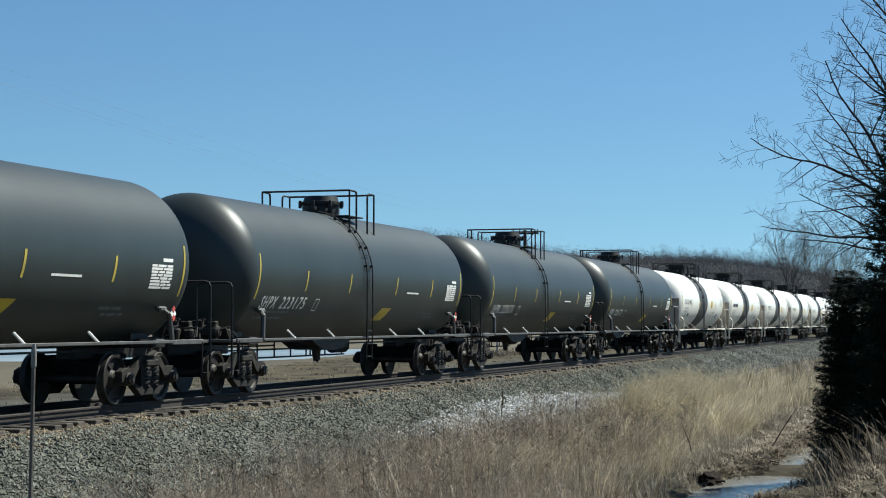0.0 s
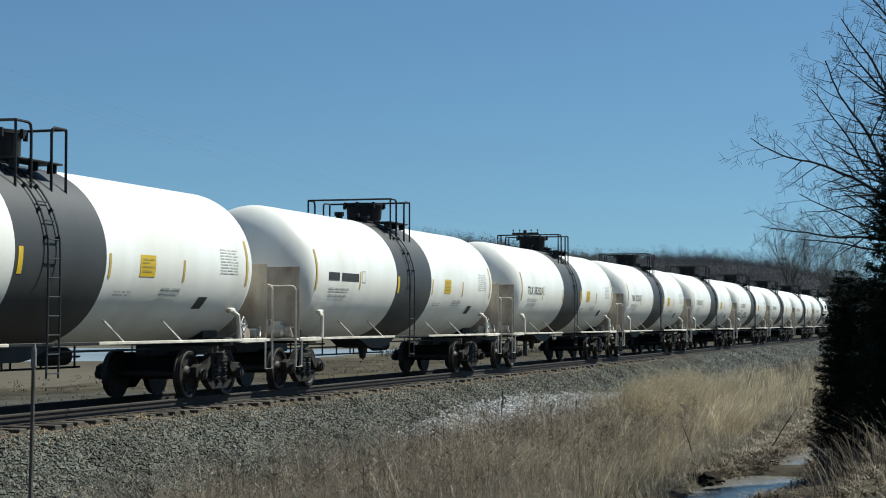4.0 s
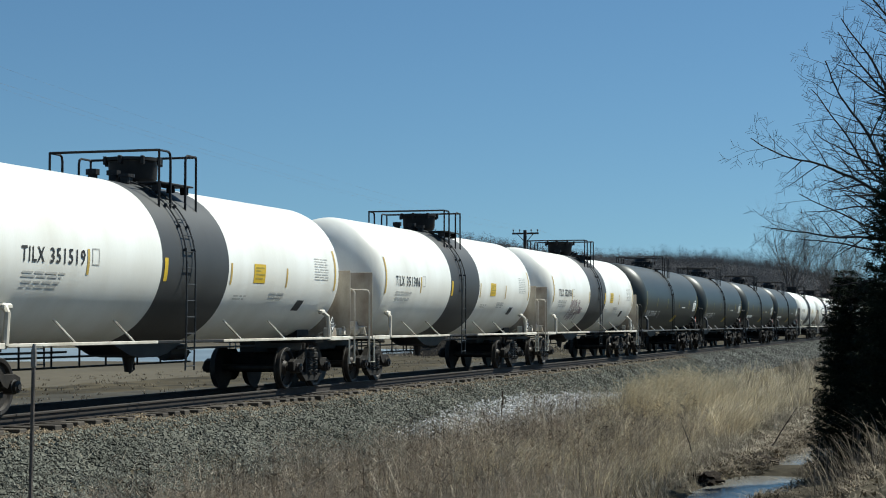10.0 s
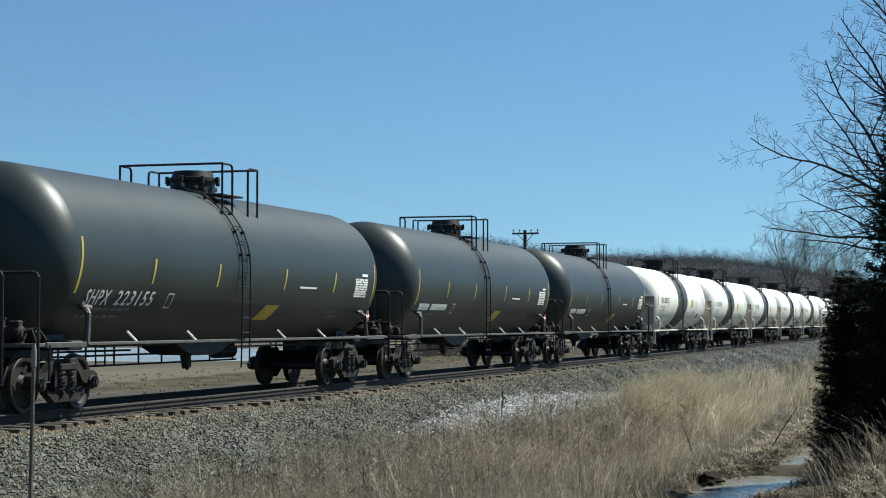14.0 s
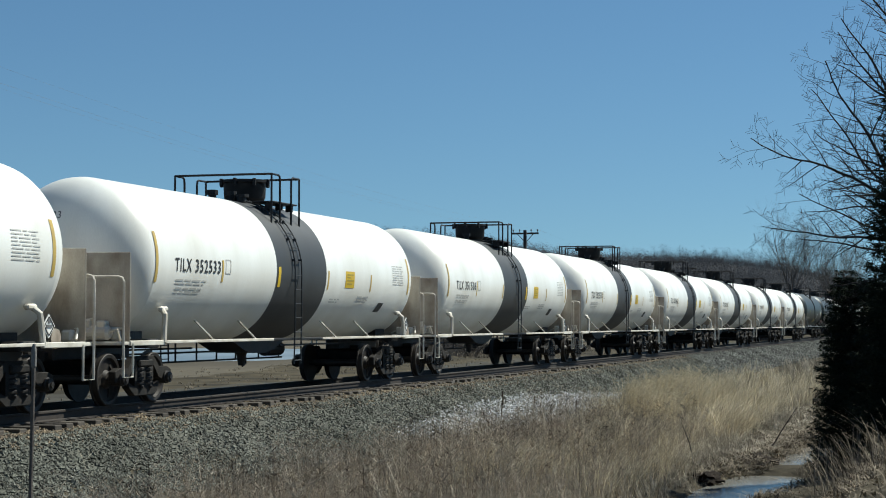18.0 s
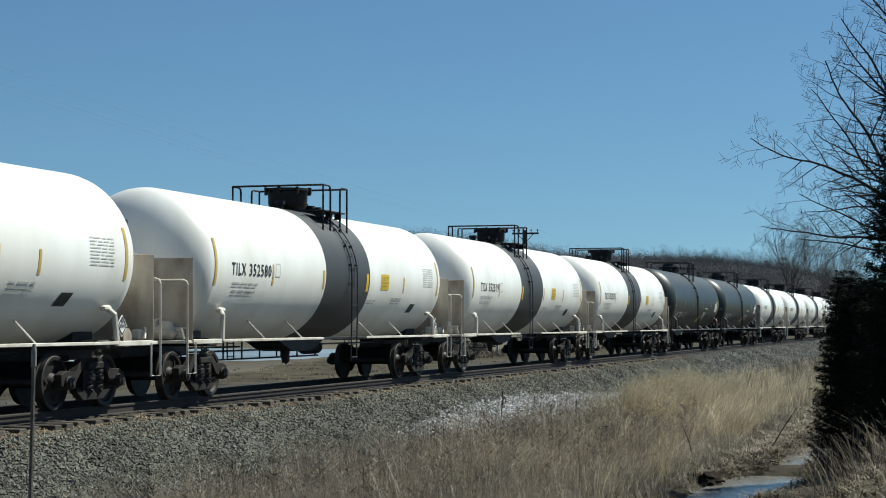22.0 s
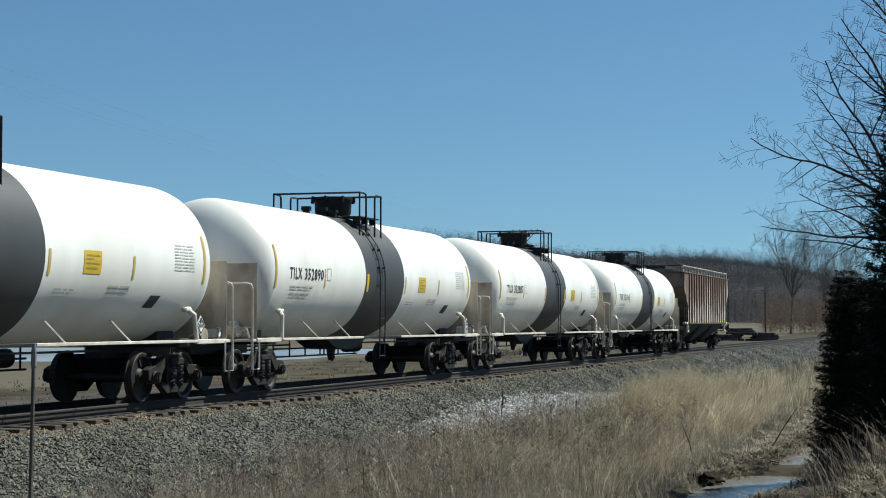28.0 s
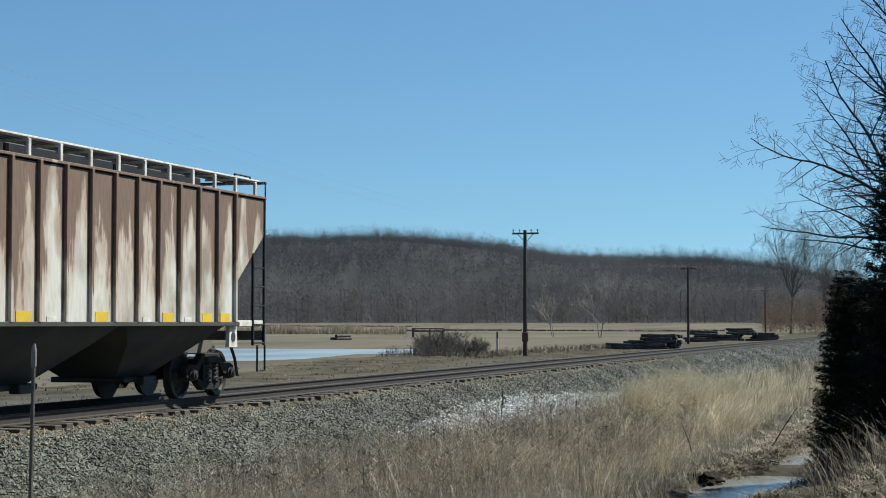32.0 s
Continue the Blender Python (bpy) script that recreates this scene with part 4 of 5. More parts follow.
def utility_pole(x, y, h, red=False):
    z = float(ground_z(x, y))
    p = empty("utility_pole", pose(x, y, z))
    bm = B()
    tube(bm, [(0, 0, -0.4), (0, 0, h * 0.5), (0, 0, h)], 0.16, 10, 0.11)
    part("pole", bm, POLE, p)
    bm = B()
    box(bm, (0, 0.12, h - 0.22), (1.85, 0.10, 0.12), 0.01)
    part("crossarm", bm, POLE, p)
    for s in (-1, 1):
        bm = B()
        tube(bm, [(s * 0.55, 0.12, h - 0.26), (0, 0.12, h - 0.85)], 0.025, 5)
        part("brace", bm, POLE, p)
    for xx in (-0.85, -0.4, 0.4, 0.85):
        bm = B()
        lathe(bm, [(h - 0.16, 0.02), (h - 0.06, 0.02), (h - 0.05, 0.05), (h + 0.02, 0.05), (h + 0.06, 0.03), (h + 0.06, 0.0)], "z", 8, (xx, 0.12, 0))
        part("insulator", bm, GALV, p)
    if red:
        bm = B()
        box(bm, (0.05, -0.2, 1.35), (0.42, 0.18, 0.62), 0.02)
        part("relay_box", bm, material("rust_red_box", (0.13, 0.045, 0.035), (0.08, 0.03, 0.025), 5, 0.7), p, "rust-red metal box")
    return tagged(p, "dark wooden utility pole with one crossarm" + (" and a rust-red box" if red else ""), "utility pole", "poles along the railway")


POLES = [(-24.5, 24.0, 9.6), (-29.2, 117.3, 8.6), (-30.5, 197.5, 8.6), (-37.8, 339.0, 8.6)]
for i, (x, y, h) in enumerate(POLES):
    utility_pole(x, y, h, i == 1)
for off in (-0.85, -0.4, 0.85):
    bm = B()
    for (x0, y0, h0), (x1, y1, h1) in zip(POLES, POLES[1:]):
        z0, z1 = float(ground_z(x0, y0)) + h0 + 0.05, float(ground_z(x1, y1)) + h1 + 0.05
        tube(bm, [(x0 + off + (x1 - x0) * t, y0 + 0.12 + (y1 - y0) * t, z0 + (z1 - z0) * t - 3.2 * t * (1 - t)) for t in (j / 14 for j in range(15))], 0.0018, 4)
    tagged(part("overhead_wire", bm, CAPGREY), "thin overhead wire strung from pole to pole", "wire", "wires on the poles")


def iron_post(x, y, top):
    z = float(ground_z(x, y))
    p = empty("marker_post", pose(x, y, z, 0, 1.0, 0))
    bm = B()
    tube(bm, [(0, 0, -0.3), (0, 0, top - z - 0.10)], 0.014, 8)
    part("shaft", bm, material("rusty_pipe", (0.060, 0.050, 0.043), (0.11, 0.09, 0.075), 6, 0.7, bump=0.2), p)
    bm = B()
    lathe(bm, [(top - z - 0.16, 0.015), (top - z - 0.15, 0.019), (top - z - 0.05, 0.019), (top - z, 0.010), (top - z, 0.0)], "z", 10)
    part("cap", bm, CAPGREY, p, "worn grey cap")
    return tagged(p, "slim rusty iron post with a worn grey cap in the grass", "post")


iron_post(-6.12, 10.7, 1.31)
mk = empty("marker_stake", pose(-34.0, 128.0, float(ground_z(-34.0, 128.0))))
bm = B()
box(bm, (0, 0, 0.55), (0.15, 0.06, 1.3), 0.01)
part("stake", bm, BONE, mk)
bm = B()
box(bm, (0, 0, 1.46), (0.13, 0.062, 0.50), 0.01)
part("painted_top", bm, material("dull_red_paint", (0.16, 0.07, 0.05), (0.09, 0.05, 0.04), 6, 0.8), mk, "dull red painted top")
tagged(mk, "short white stake with a dull red top beside the railway", "stake")


def timber_stack(name, x, y, turn, rows, label, group):
    """Old sleepers thrown on a heap; rows are (how many, level, lift off the middle)."""
    st = empty(name, pose(x, y, float(ground_z(x, y)), 0, 0, turn))
    for n_, level, off in rows:
        for i in range(n_):
            bm = B()
            box(bm, (0, 0, 0), (2.7 + random.uniform(-0.3, 0.9), 0.30, 0.26), 0.02)
            o = part("timber", bm, TIMBER, st)
            o.matrix_basis = pose(off + random.uniform(-0.5, 0.5), (i - n_ / 2) * 0.42 + random.uniform(-0.08, 0.08), 0.11 + level * 0.27, random.uniform(-4, 4), random.uniform(-3, 3), random.uniform(-9, 9))
    return tagged(st, label, "timber pile", group)


for x, y, turn, rows in ((-27.8, 155.3, -10, [(6, 0, -1.6), (5, 1, -1.6), (4, 2, 0.2), (7, 0, 1.4), (6, 1, 1.4), (5, 2, 1.6), (4, 3, 1.3), (3, 4, 1.5)]),
                         (-32.2, 219.8, 14, [(7, 0, 0), (6, 1, -0.2), (5, 2, 0.4), (4, 3, 0.4), (2, 4, 0.5)]),
                         (-29.4, 231.0, -6, [(8, 0, -1), (7, 1, -1), (6, 2, -0.8), (5, 3, 1), (4, 4, 0.7), (3, 5, 0.4)]),
                         (-26.4, 232.5, 8, [(7, 0, 0), (6, 1, 0.4), (5, 2, 0.2), (3, 3, 0)])):
    timber_stack("timber_pile", x, y, turn, rows, "heap of dark old railway sleepers on dry grass", "heaps of old sleepers")


def field_log(x, y):
    st = empty("log_pile", pose(x, y, float(ground_z(x, y)), 0, 0, 70))
    for i, (dx, dz) in enumerate(((-0.5, 0.2), (0.05, 0.22), (0.55, 0.2), (-0.15, 0.62))):
        bm = B()
        tube(bm, [(-1.5, 0, 0), (0, 0.05, 0.02), (1.5 + 0.3 * i, 0, 0)], 0.24, 8, 0.18)
        o = part("log", bm, TIMBER, st)
        o.matrix_basis = pose(0, dx, dz, 0, 0, 6 * i - 9)
    return tagged(st, "small dark heap of logs lying in the field", "logs")


field_log(-88.0, 243.0)


def field_gate(x, y, turn):
    g = empty("plank_footbridge", pose(x, y, float(ground_z(x, y)), 0, 0, turn))
    for k in (-3.1, 0.4, 3.1):
        bm = B()
        box(bm, (k, 0, 0.7), (0.35 if k < 0 else 0.18, 0.25, 1.7), 0.02)
        part("post", bm, TIMBER, g)
    for z in (0.95, 1.45):
        bm = B()
        box(bm, (0, -0.16, z), (6.6, 0.07, 0.16), 0.01)
        part("rail", bm, TIMBER, g)
    return tagged(g, "low dark timber rail on posts across the field", "fence")


field_gate(-89.0, 289.3, -18)


def dead_stem(x, y, top, seed):
    """A leaning broken stem by the creek; top is the offset of its tip."""
    z = float(ground_z(x, y))
    bm = B()
    t = Vector(top)
    tube(bm, [(0, 0, -0.05), t * 0.5 + Vector((0.02, 0, 0.03)), t], 0.018, 6, 0.006)
    tube(bm, [t * 0.55, t * 0.75 + Vector((0.12, 0.0, 0.10))], 0.007, 5, 0.003)
    o = part("dead_stem", bm, TWIG)
    o.matrix_basis = pose(x, y, z)
    return tagged(o, "thin broken dead stem leaning over the creek bank", "branch", "dead stems by the creek")


dead_stem(-4.6, 42.0, (0.62, 0.1, 0.95), 1)
dead_stem(-3.75, 43.0, (0.52, 0.1, 1.15), 2)
dead_stem(-5.6, 37.0, (-0.25, 0.0, 0.8), 3)


def mud_clod(x, y, s, seed):
    rng = random.Random(seed)
    bm = B()
    bmesh.ops.create_icosphere(bm, subdivisions=3, radius=1.0)
    for v in bm.verts:
        n = noise.fractal(v.co * 1.6 + Vector((seed, 0, 0)), 1.0, 2.0, 4)
        v.co = Vector((v.co.x * s[0], v.co.y * s[1], v.co.z * s[2])) * (1 + 0.75 * n)
    o = part("mud_clod", bm, MUD, smooth=True)
    o.matrix_basis = pose(x, y, float(ground_z(x, y)) + s[2] * 0.1, 0, 0, rng.uniform(0, 90))
    return tagged(o, "dark wet mud lump on the creek bank", "mud", "mud lumps on the bank")


MUD = material("wet_dark_mud", (0.013, 0.010, 0.008), (0.028, 0.021, 0.016), 5, 0.95, bump=0.8, spec=0.1)
for i, (x, y, s) in enumerate(((-4.45, 38.6, (0.30, 0.24, 0.13)), (-4.10, 37.9, (0.16, 0.16, 0.14)), (-4.95, 34.4, (0.28, 0.4, 0.10)), (-3.05, 40.6, (0.3, 0.5, 0.12)))):
    mud_clod(x, y, s, i + 1)


# ---- trees ----
def grow(verts, faces, p, d, length, r, depth, rng, seg=5, bend=0.22, split=(2, 4), taper=0.62, up=0.06, twigs=True):
    """Adds a limb and its smaller limbs as tapered bars."""
    steps = 4
    pts, rad = [p.copy()], [r]
    for i in range(steps):
        d = (d + Vector((rng.uniform(-bend, bend), rng.uniform(-bend, bend), rng.uniform(-bend, bend) + up))).normalized()
        pts.append(pts[-1] + d * (length / steps))
        rad.append(r * (1 - (1 - taper) * (i + 1) / steps))
    base = len(verts)
    s = seg if r > 0.03 else 3
    side = d.orthogonal().normalized()
    for q, rr in zip(pts, rad):
        o = d.cross(side)
        for j in range(s):
            a = 2 * math.pi * j / s
            verts.append(q + (side * math.cos(a) + o * math.sin(a)) * rr)
    for i in range(steps):
        for j in range(s):
            a, b = base + i * s + j, base + i * s + (j + 1) % s
            faces.append((a, b, b + s, a + s))
    if depth <= 0:
        return
    n = rng.randint(*split)
    for i in range(n):
        t = rng.uniform(0.35, 1.0) if i else 1.0
        q = pts[min(steps, int(t * steps))]
        turn = Vector((rng.uniform(-1, 1), rng.uniform(-1, 1), rng.uniform(-0.5, 0.8))).normalized()
        nd = (d + turn * (rng.uniform(0.45, 0.95) if i else 0.3)).normalized()
        grow(verts, faces, q, nd, length * rng.uniform(0.58, 0.82), max(0.0045, rad[-1] * (0.92 if not i else rng.uniform(0.5, 0.75))), depth - 1, rng, seg, bend, split, taper, up)


def bare_tree(x, y, height, depth, seed, mat, lean=(0, 0, 1), r=0.0, stems=1, split=(2, 4), up=0.06, name="bare_tree", trunk=0.34, rise=(0.5, 1.3), limbs=(3, 5)):
    rng = random.Random(seed)
    z = float(ground_z(x, y))
    t = empty(name, pose(x, y, z))
    r = r or height * 0.018
    tv, tf, cv, cf = [], [], [], []
    for s in range(stems):
        d0 = (Vector(lean) + Vector((rng.uniform(-0.25, 0.25), rng.uniform(-0.25, 0.25), 0)) * (stems > 1)).normalized()
        p = Vector((rng.uniform(-0.3, 0.3), rng.uniform(-0.3, 0.3), -0.2)) if stems > 1 else Vector((0, 0, -0.2))
        grow(tv, tf, p, d0, height * trunk, r, 0, rng, 8, 0.05)
        top = sum((v for v in tv[-8:]), Vector()) / 8
        for i in range(rng.randint(*limbs)):
            a = rng.uniform(0, 2 * math.pi)
            nd = Vector((math.cos(a) * 0.65, math.sin(a) * 0.65, rng.uniform(*rise))).normalized()
            grow(cv, cf, top - d0 * rng.uniform(0, height * trunk * 0.4), nd, height * rng.uniform(0.2, 0.3), r * 0.55, depth, rng, 5, 0.2, split, 0.6, up)
    for nm, v, f in (("trunk", tv, tf), ("crown", cv, cf)):
        o = new(nm, mesh_of(nm, [tuple(q) for q in v], f, mat, True))
        o.parent = t
    return t


DUSK = material("grey_tree_bark", (0.13, 0.112, 0.10), (0.08, 0.070, 0.062), 4, 0.9, bump=0.2)
tagged(bare_tree(-35.6, 365, 25.5, 5, 11, DUSK, up=0.11, r=0.26, trunk=0.34, rise=(0.9, 2.0), limbs=(9, 10), split=(3, 4)), "tall leafless tree with upright spreading limbs", "tree", "bare trees beyond the line")
tagged(bare_tree(-30.0, 385, 23, 5, 12, DUSK, stems=2, up=0.13, r=0.2, rise=(1.2, 2.4), limbs=(4, 5), split=(3, 4)), "tall leafless tree with many upright stems", "tree", "bare trees beyond the line")
tagged(bare_tree(-25.5, 378, 21, 5, 15, DUSK, stems=2, up=0.13, r=0.18, rise=(1.2, 2.4), limbs=(4, 5), split=(3, 4)), "tall leafless tree with many upright stems", "tree", "bare trees beyond the line")
tagged(bare_tree(-60.5, 294, 11.5, 5, 13, PALEBARK, stems=2, up=0.10, r=0.10), "slender leafless tree in the field", "tree", "bare trees beyond the line")
tagged(bare_tree(-72.0, 310, 10.0, 4, 14, PALEBARK, stems=2, up=0.10, r=0.09), "slender leafless tree in the field", "tree", "bare trees beyond the line")

# the large bare tree beside the creek reaches into view from its trunk
big = bare_tree(-0.85, 35.0, 9.4, 2, 21, TWIG, r=0.12, trunk=0.85)
tagged(big, "leafless broad tree with long drooping limbs by the creek", "tree")


def limb(verts, faces, p, d, length, r, depth, rng, droop):
    """A long limb that bends slowly, with side limbs to either side that carry finer ones."""
    steps = max(6, int(length / 0.09))
    pts, d, side = [p.copy()], d.normalized(), 1
    first = d.copy()
    for i in range(steps):
        d = (d + first * 0.10 + Vector((rng.uniform(-0.13, 0.13), rng.uniform(-0.13, 0.13), rng.uniform(-0.13, 0.13) + droop))).normalized()
        pts.append(pts[-1] + d * (length / steps))
    seg, base = (6 if r > 0.02 else 4 if r > 0.008 else 3), len(verts)
    u = d.orthogonal().normalized()
    w = d.cross(u)
    thin = [max(0.0032, r * (1 - 0.8 * i / steps)) for i in range(steps + 1)]
    for q, rr in zip(pts, thin):
        verts.extend(q + (u * math.cos(2 * math.pi * j / seg) + w * math.sin(2 * math.pi * j / seg)) * rr for j in range(seg))
    for i in range(steps):
        for j in range(seg):
            a_, b_ = base + i * seg + j, base + i * seg + (j + 1) % seg
            faces.append((a_, b_, b_ + seg, a_ + seg))
    if depth == 0:
        return
    gap = 2 if depth >= 2 else 1
    for i in range(2, steps, gap):
        if rng.random() < 0.12:
            continue
        t = i / steps
        along = (pts[i + 1] - pts[i]).normalized()
        across = along.cross(Vector((rng.uniform(-0.5, 0.5), 1.0, rng.uniform(-0.5, 0.5)))).normalized() * side
        side = -side
        way = (along * rng.uniform(0.55, 1.0) + across * rng.uniform(0.5, 0.95) + Vector((0, rng.uniform(-0.4, 0.4), 0))).normalized()
        ln = length * (0.62 - 0.38 * t) * rng.uniform(0.5, 1.0) * (0.85 if depth > 1 else 0.7)
        limb(verts, faces, pts[i], way, max(0.14, ln), thin[i] * rng.uniform(0.5, 0.7), depth - 1, rng, droop * 0.5 + rng.uniform(-0.02, 0.02))


rng = random.Random(5)
for z0, out, up, length, r, droop in ((2.9, 1.0, 1.50, 4.1, 0.055, 0.0), (3.3, 1.0, 0.55, 3.8, 0.045, -0.022), (3.0, 1.0, 0.42, 3.2, 0.036, -0.035),
                                      (2.7, 1.0, 0.25, 2.5, 0.032, -0.02), (2.3, 1.0, 0.05, 2.0, 0.028, -0.02), (4.3, 1.0, 1.75, 3.4, 0.05, 0.0),
                                      (6.1, 1.0, 1.15, 2.4, 0.045, 0.0), (4.0, 1.0, 0.7, 2.4, 0.036, -0.01), (5.2, 1.0, 0.6, 2.1, 0.035, 0.0), (7.3, 1.0, 0.7, 1.9, 0.035, 0.0),
                                      (2.5, 1.0, -0.25, 1.7, 0.024, 0.0), (3.5, 1.0, 1.0, 3.3, 0.04, 0.0), (4.8, 1.0, 1.3, 2.8, 0.04, 0.0), (5.6, 1.0, 1.7, 2.8, 0.04, 0.0), (2.6, 1.0, 0.75, 2.8, 0.032, -0.02)):
    tv, tf = [], []
    limb(tv, tf, Vector((0, 0, z0 + 0.2)), Vector((-0.958 * out, -0.286 * out + rng.uniform(-0.15, 0.15), up)), length, r, 3, rng, droop)
    o = new("limb", mesh_of("limb", [tuple(q) for q in tv], tf, TWIG, True))
    o.parent = big


def spruce(x, y, height, wide, seed, full=0.75, label="dark green shaggy spruce standing by the creek"):
    """full: under 1 the crown keeps its width far up."""
    rng = random.Random(seed)
    z = float(ground_z(x, y))
    t = empty("spruce", pose(x, y, z))
    bm = B()
    tube(bm, [(0, 0, -0.2), (0.05, 0, height * 0.5), (0, 0, height)], 0.13, 8, 0.02)
    part("trunk", bm, BARK, t)
    v, f = [], []
    h = 0.12
    while h < height - 0.1:
        k = h / height
        reach = wide * (1 - k) ** full + 0.08
        for i in range(int(19 - 9 * k)):
            a = rng.uniform(0, 2 * math.pi)
            ln = reach * rng.uniform(0.70, 1.10)
            d = Vector((math.cos(a), math.sin(a), 0))
            n = max(5, int(ln / 0.065))
            for j in range(n):
                s = (j + 1) / n
                p = Vector((0, 0, h)) + d * (ln * s) + Vector((0, 0, -0.22 * ln * s * s + 0.22 * s ** 5))
                for q in range(12):
                    dd = (d * rng.uniform(0.1, 1.0) + Vector((rng.uniform(-1, 1), rng.uniform(-1, 1), rng.uniform(-0.9, 0.5)))).normalized()
                    w = dd.cross(Vector((rng.uniform(-1, 1), rng.uniform(-1, 1), 1))).normalized() * rng.uniform(0.008, 0.016)
                    m = len(v)
                    o_ = p + Vector((rng.gauss(0, 0.06), rng.gauss(0, 0.06), rng.gauss(-0.01, 0.035))) * (1.2 - 0.7 * s)
                    tip = o_ + dd * rng.uniform(0.06, 0.16) * (1.1 - 0.4 * s)
                    v += [tuple(o_ - w), tuple(o_ + w), tuple(tip)]
                    f.append((m, m + 1, m + 2))
        h += 0.13
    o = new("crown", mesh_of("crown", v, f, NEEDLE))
    o.parent = t
    return tagged(t, label, "tree", "spruces by the creek")


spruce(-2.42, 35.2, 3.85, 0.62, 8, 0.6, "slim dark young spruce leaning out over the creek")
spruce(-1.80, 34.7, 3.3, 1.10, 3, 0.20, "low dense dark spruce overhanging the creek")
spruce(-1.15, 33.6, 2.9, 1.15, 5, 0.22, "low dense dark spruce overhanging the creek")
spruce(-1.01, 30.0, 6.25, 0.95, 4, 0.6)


# ---- woods on the hill ----
def woodland(name, count, spots, label, mat, hmin, hmax, seed, limbs=22, mass=0, clump=(0.5, 1.1), girth=0.0045):
    """Many leafless trees: a trunk, bare limbs and the mass of their fine twigs."""
    rng = np.random.default_rng(seed)
    xy = np.array(list(spots(rng, count)))
    n = len(xy)
    foot = np.column_stack([xy, ground_z(xy[:, 0], xy[:, 1])])
    h = rng.uniform(hmin, hmax, n)
    side = rng.uniform(0, math.pi, n)
    w = np.column_stack([np.cos(side), np.sin(side), np.zeros(n)]) * (girth * h)[:, None]
    zed = np.array([0.0, 0.0, 1.0])
    tris = [np.stack([foot - w - zed, foot + w - zed, foot + zed * h[:, None]], 1)]
    f3, hh = np.repeat(foot, limbs, 0), np.repeat(h, limbs)
    k = n * limbs
    t, a, up = rng.uniform(0.12, 0.95, k), rng.uniform(0, 2 * math.pi, k), rng.uniform(0.1, 1.0, k)
    ln = hh * rng.uniform(0.20, 0.46, k) * (1.25 - t * 0.8)
    b = hh * 0.0038
    root = f3 + zed * (hh * t)[:, None]
    thick = np.column_stack([-np.sin(a) * b * 2, np.cos(a) * b * 2, b])
    tip = root + np.column_stack([np.cos(a) * ln, np.sin(a) * ln, ln * up])
    tris.append(np.stack([root - thick, root + thick, tip], 1))
    if mass:
        f3, hh = np.repeat(foot, mass, 0), np.repeat(h, mass)
        k = n * mass
        t, a = rng.uniform(0.05, 0.98, k), rng.uniform(0, 2 * math.pi, k)
        out = hh * 0.34 * np.sqrt(rng.uniform(0, 1, k)) * np.sqrt(1.05 - t)
        mid = f3 + np.column_stack([np.cos(a) * out, np.sin(a) * out, hh * t])
        tris.append(mid[:, None, :] + rng.normal(0, 1, (k, 3, 3)) * (rng.uniform(*clump, k) * (1.15 - 0.7 * t))[:, None, None])
    tris = np.concatenate(tris)
    faces = np.arange(len(tris) * 3).reshape(-1, 3)
    return tagged(new(name, mesh_of(name, tris.reshape(-1, 3).tolist(), faces.tolist(), mat)), label, "trees", kind="stuff")


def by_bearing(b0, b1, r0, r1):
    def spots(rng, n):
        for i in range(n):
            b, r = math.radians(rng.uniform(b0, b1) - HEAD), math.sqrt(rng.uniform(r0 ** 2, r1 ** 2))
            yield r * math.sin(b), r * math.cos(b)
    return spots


# Cool blue-grey twigs: the haze of distance is put into their colour.
WOOD = material("haze_tinted_woodland", (0.100, 0.100, 0.106), (0.055, 0.059, 0.068), 0.0065, 0.95, bump=0.0, vary=0.14, spec=0.05, thin=0.5, grit=0.1, fac=(0.42, 0.60))
BOLE = material("grey_woodland_trunk", (0.092, 0.086, 0.082), (0.036, 0.035, 0.036), 0.02, 0.95, bump=0.0, vary=0.5, spec=0.05, thin=0.3)
EDGE = material("pale_wood_edge", (0.105, 0.096, 0.090), (0.062, 0.058, 0.056), 0.03, 0.95, bump=0.0, vary=0.35, spec=0.05, thin=0.4)
woodland("woods", 13000, by_bearing(-17, 17, 765, 1160), "leafless woods covering the hill, greyed by haze in their colour", WOOD, 6, 11, 1, 4, 40, (0.16, 0.34))
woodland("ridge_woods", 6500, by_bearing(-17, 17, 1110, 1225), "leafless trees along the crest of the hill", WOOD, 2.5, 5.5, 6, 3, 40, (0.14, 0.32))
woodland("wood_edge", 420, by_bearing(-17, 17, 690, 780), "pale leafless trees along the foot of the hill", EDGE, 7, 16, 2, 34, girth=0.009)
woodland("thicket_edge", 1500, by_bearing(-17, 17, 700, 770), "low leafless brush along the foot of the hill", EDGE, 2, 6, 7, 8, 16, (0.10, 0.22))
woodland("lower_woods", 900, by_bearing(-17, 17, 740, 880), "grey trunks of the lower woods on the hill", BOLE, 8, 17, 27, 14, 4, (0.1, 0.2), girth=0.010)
RUDDY = material("ruddy_thicket", (0.13, 0.095, 0.075), (0.08, 0.062, 0.052), 0.05, 0.95, bump=0.0, vary=0.3, spec=0.05, thin=0.4)
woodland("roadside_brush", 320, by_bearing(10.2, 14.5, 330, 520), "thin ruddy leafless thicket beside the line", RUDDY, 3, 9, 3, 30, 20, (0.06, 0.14))


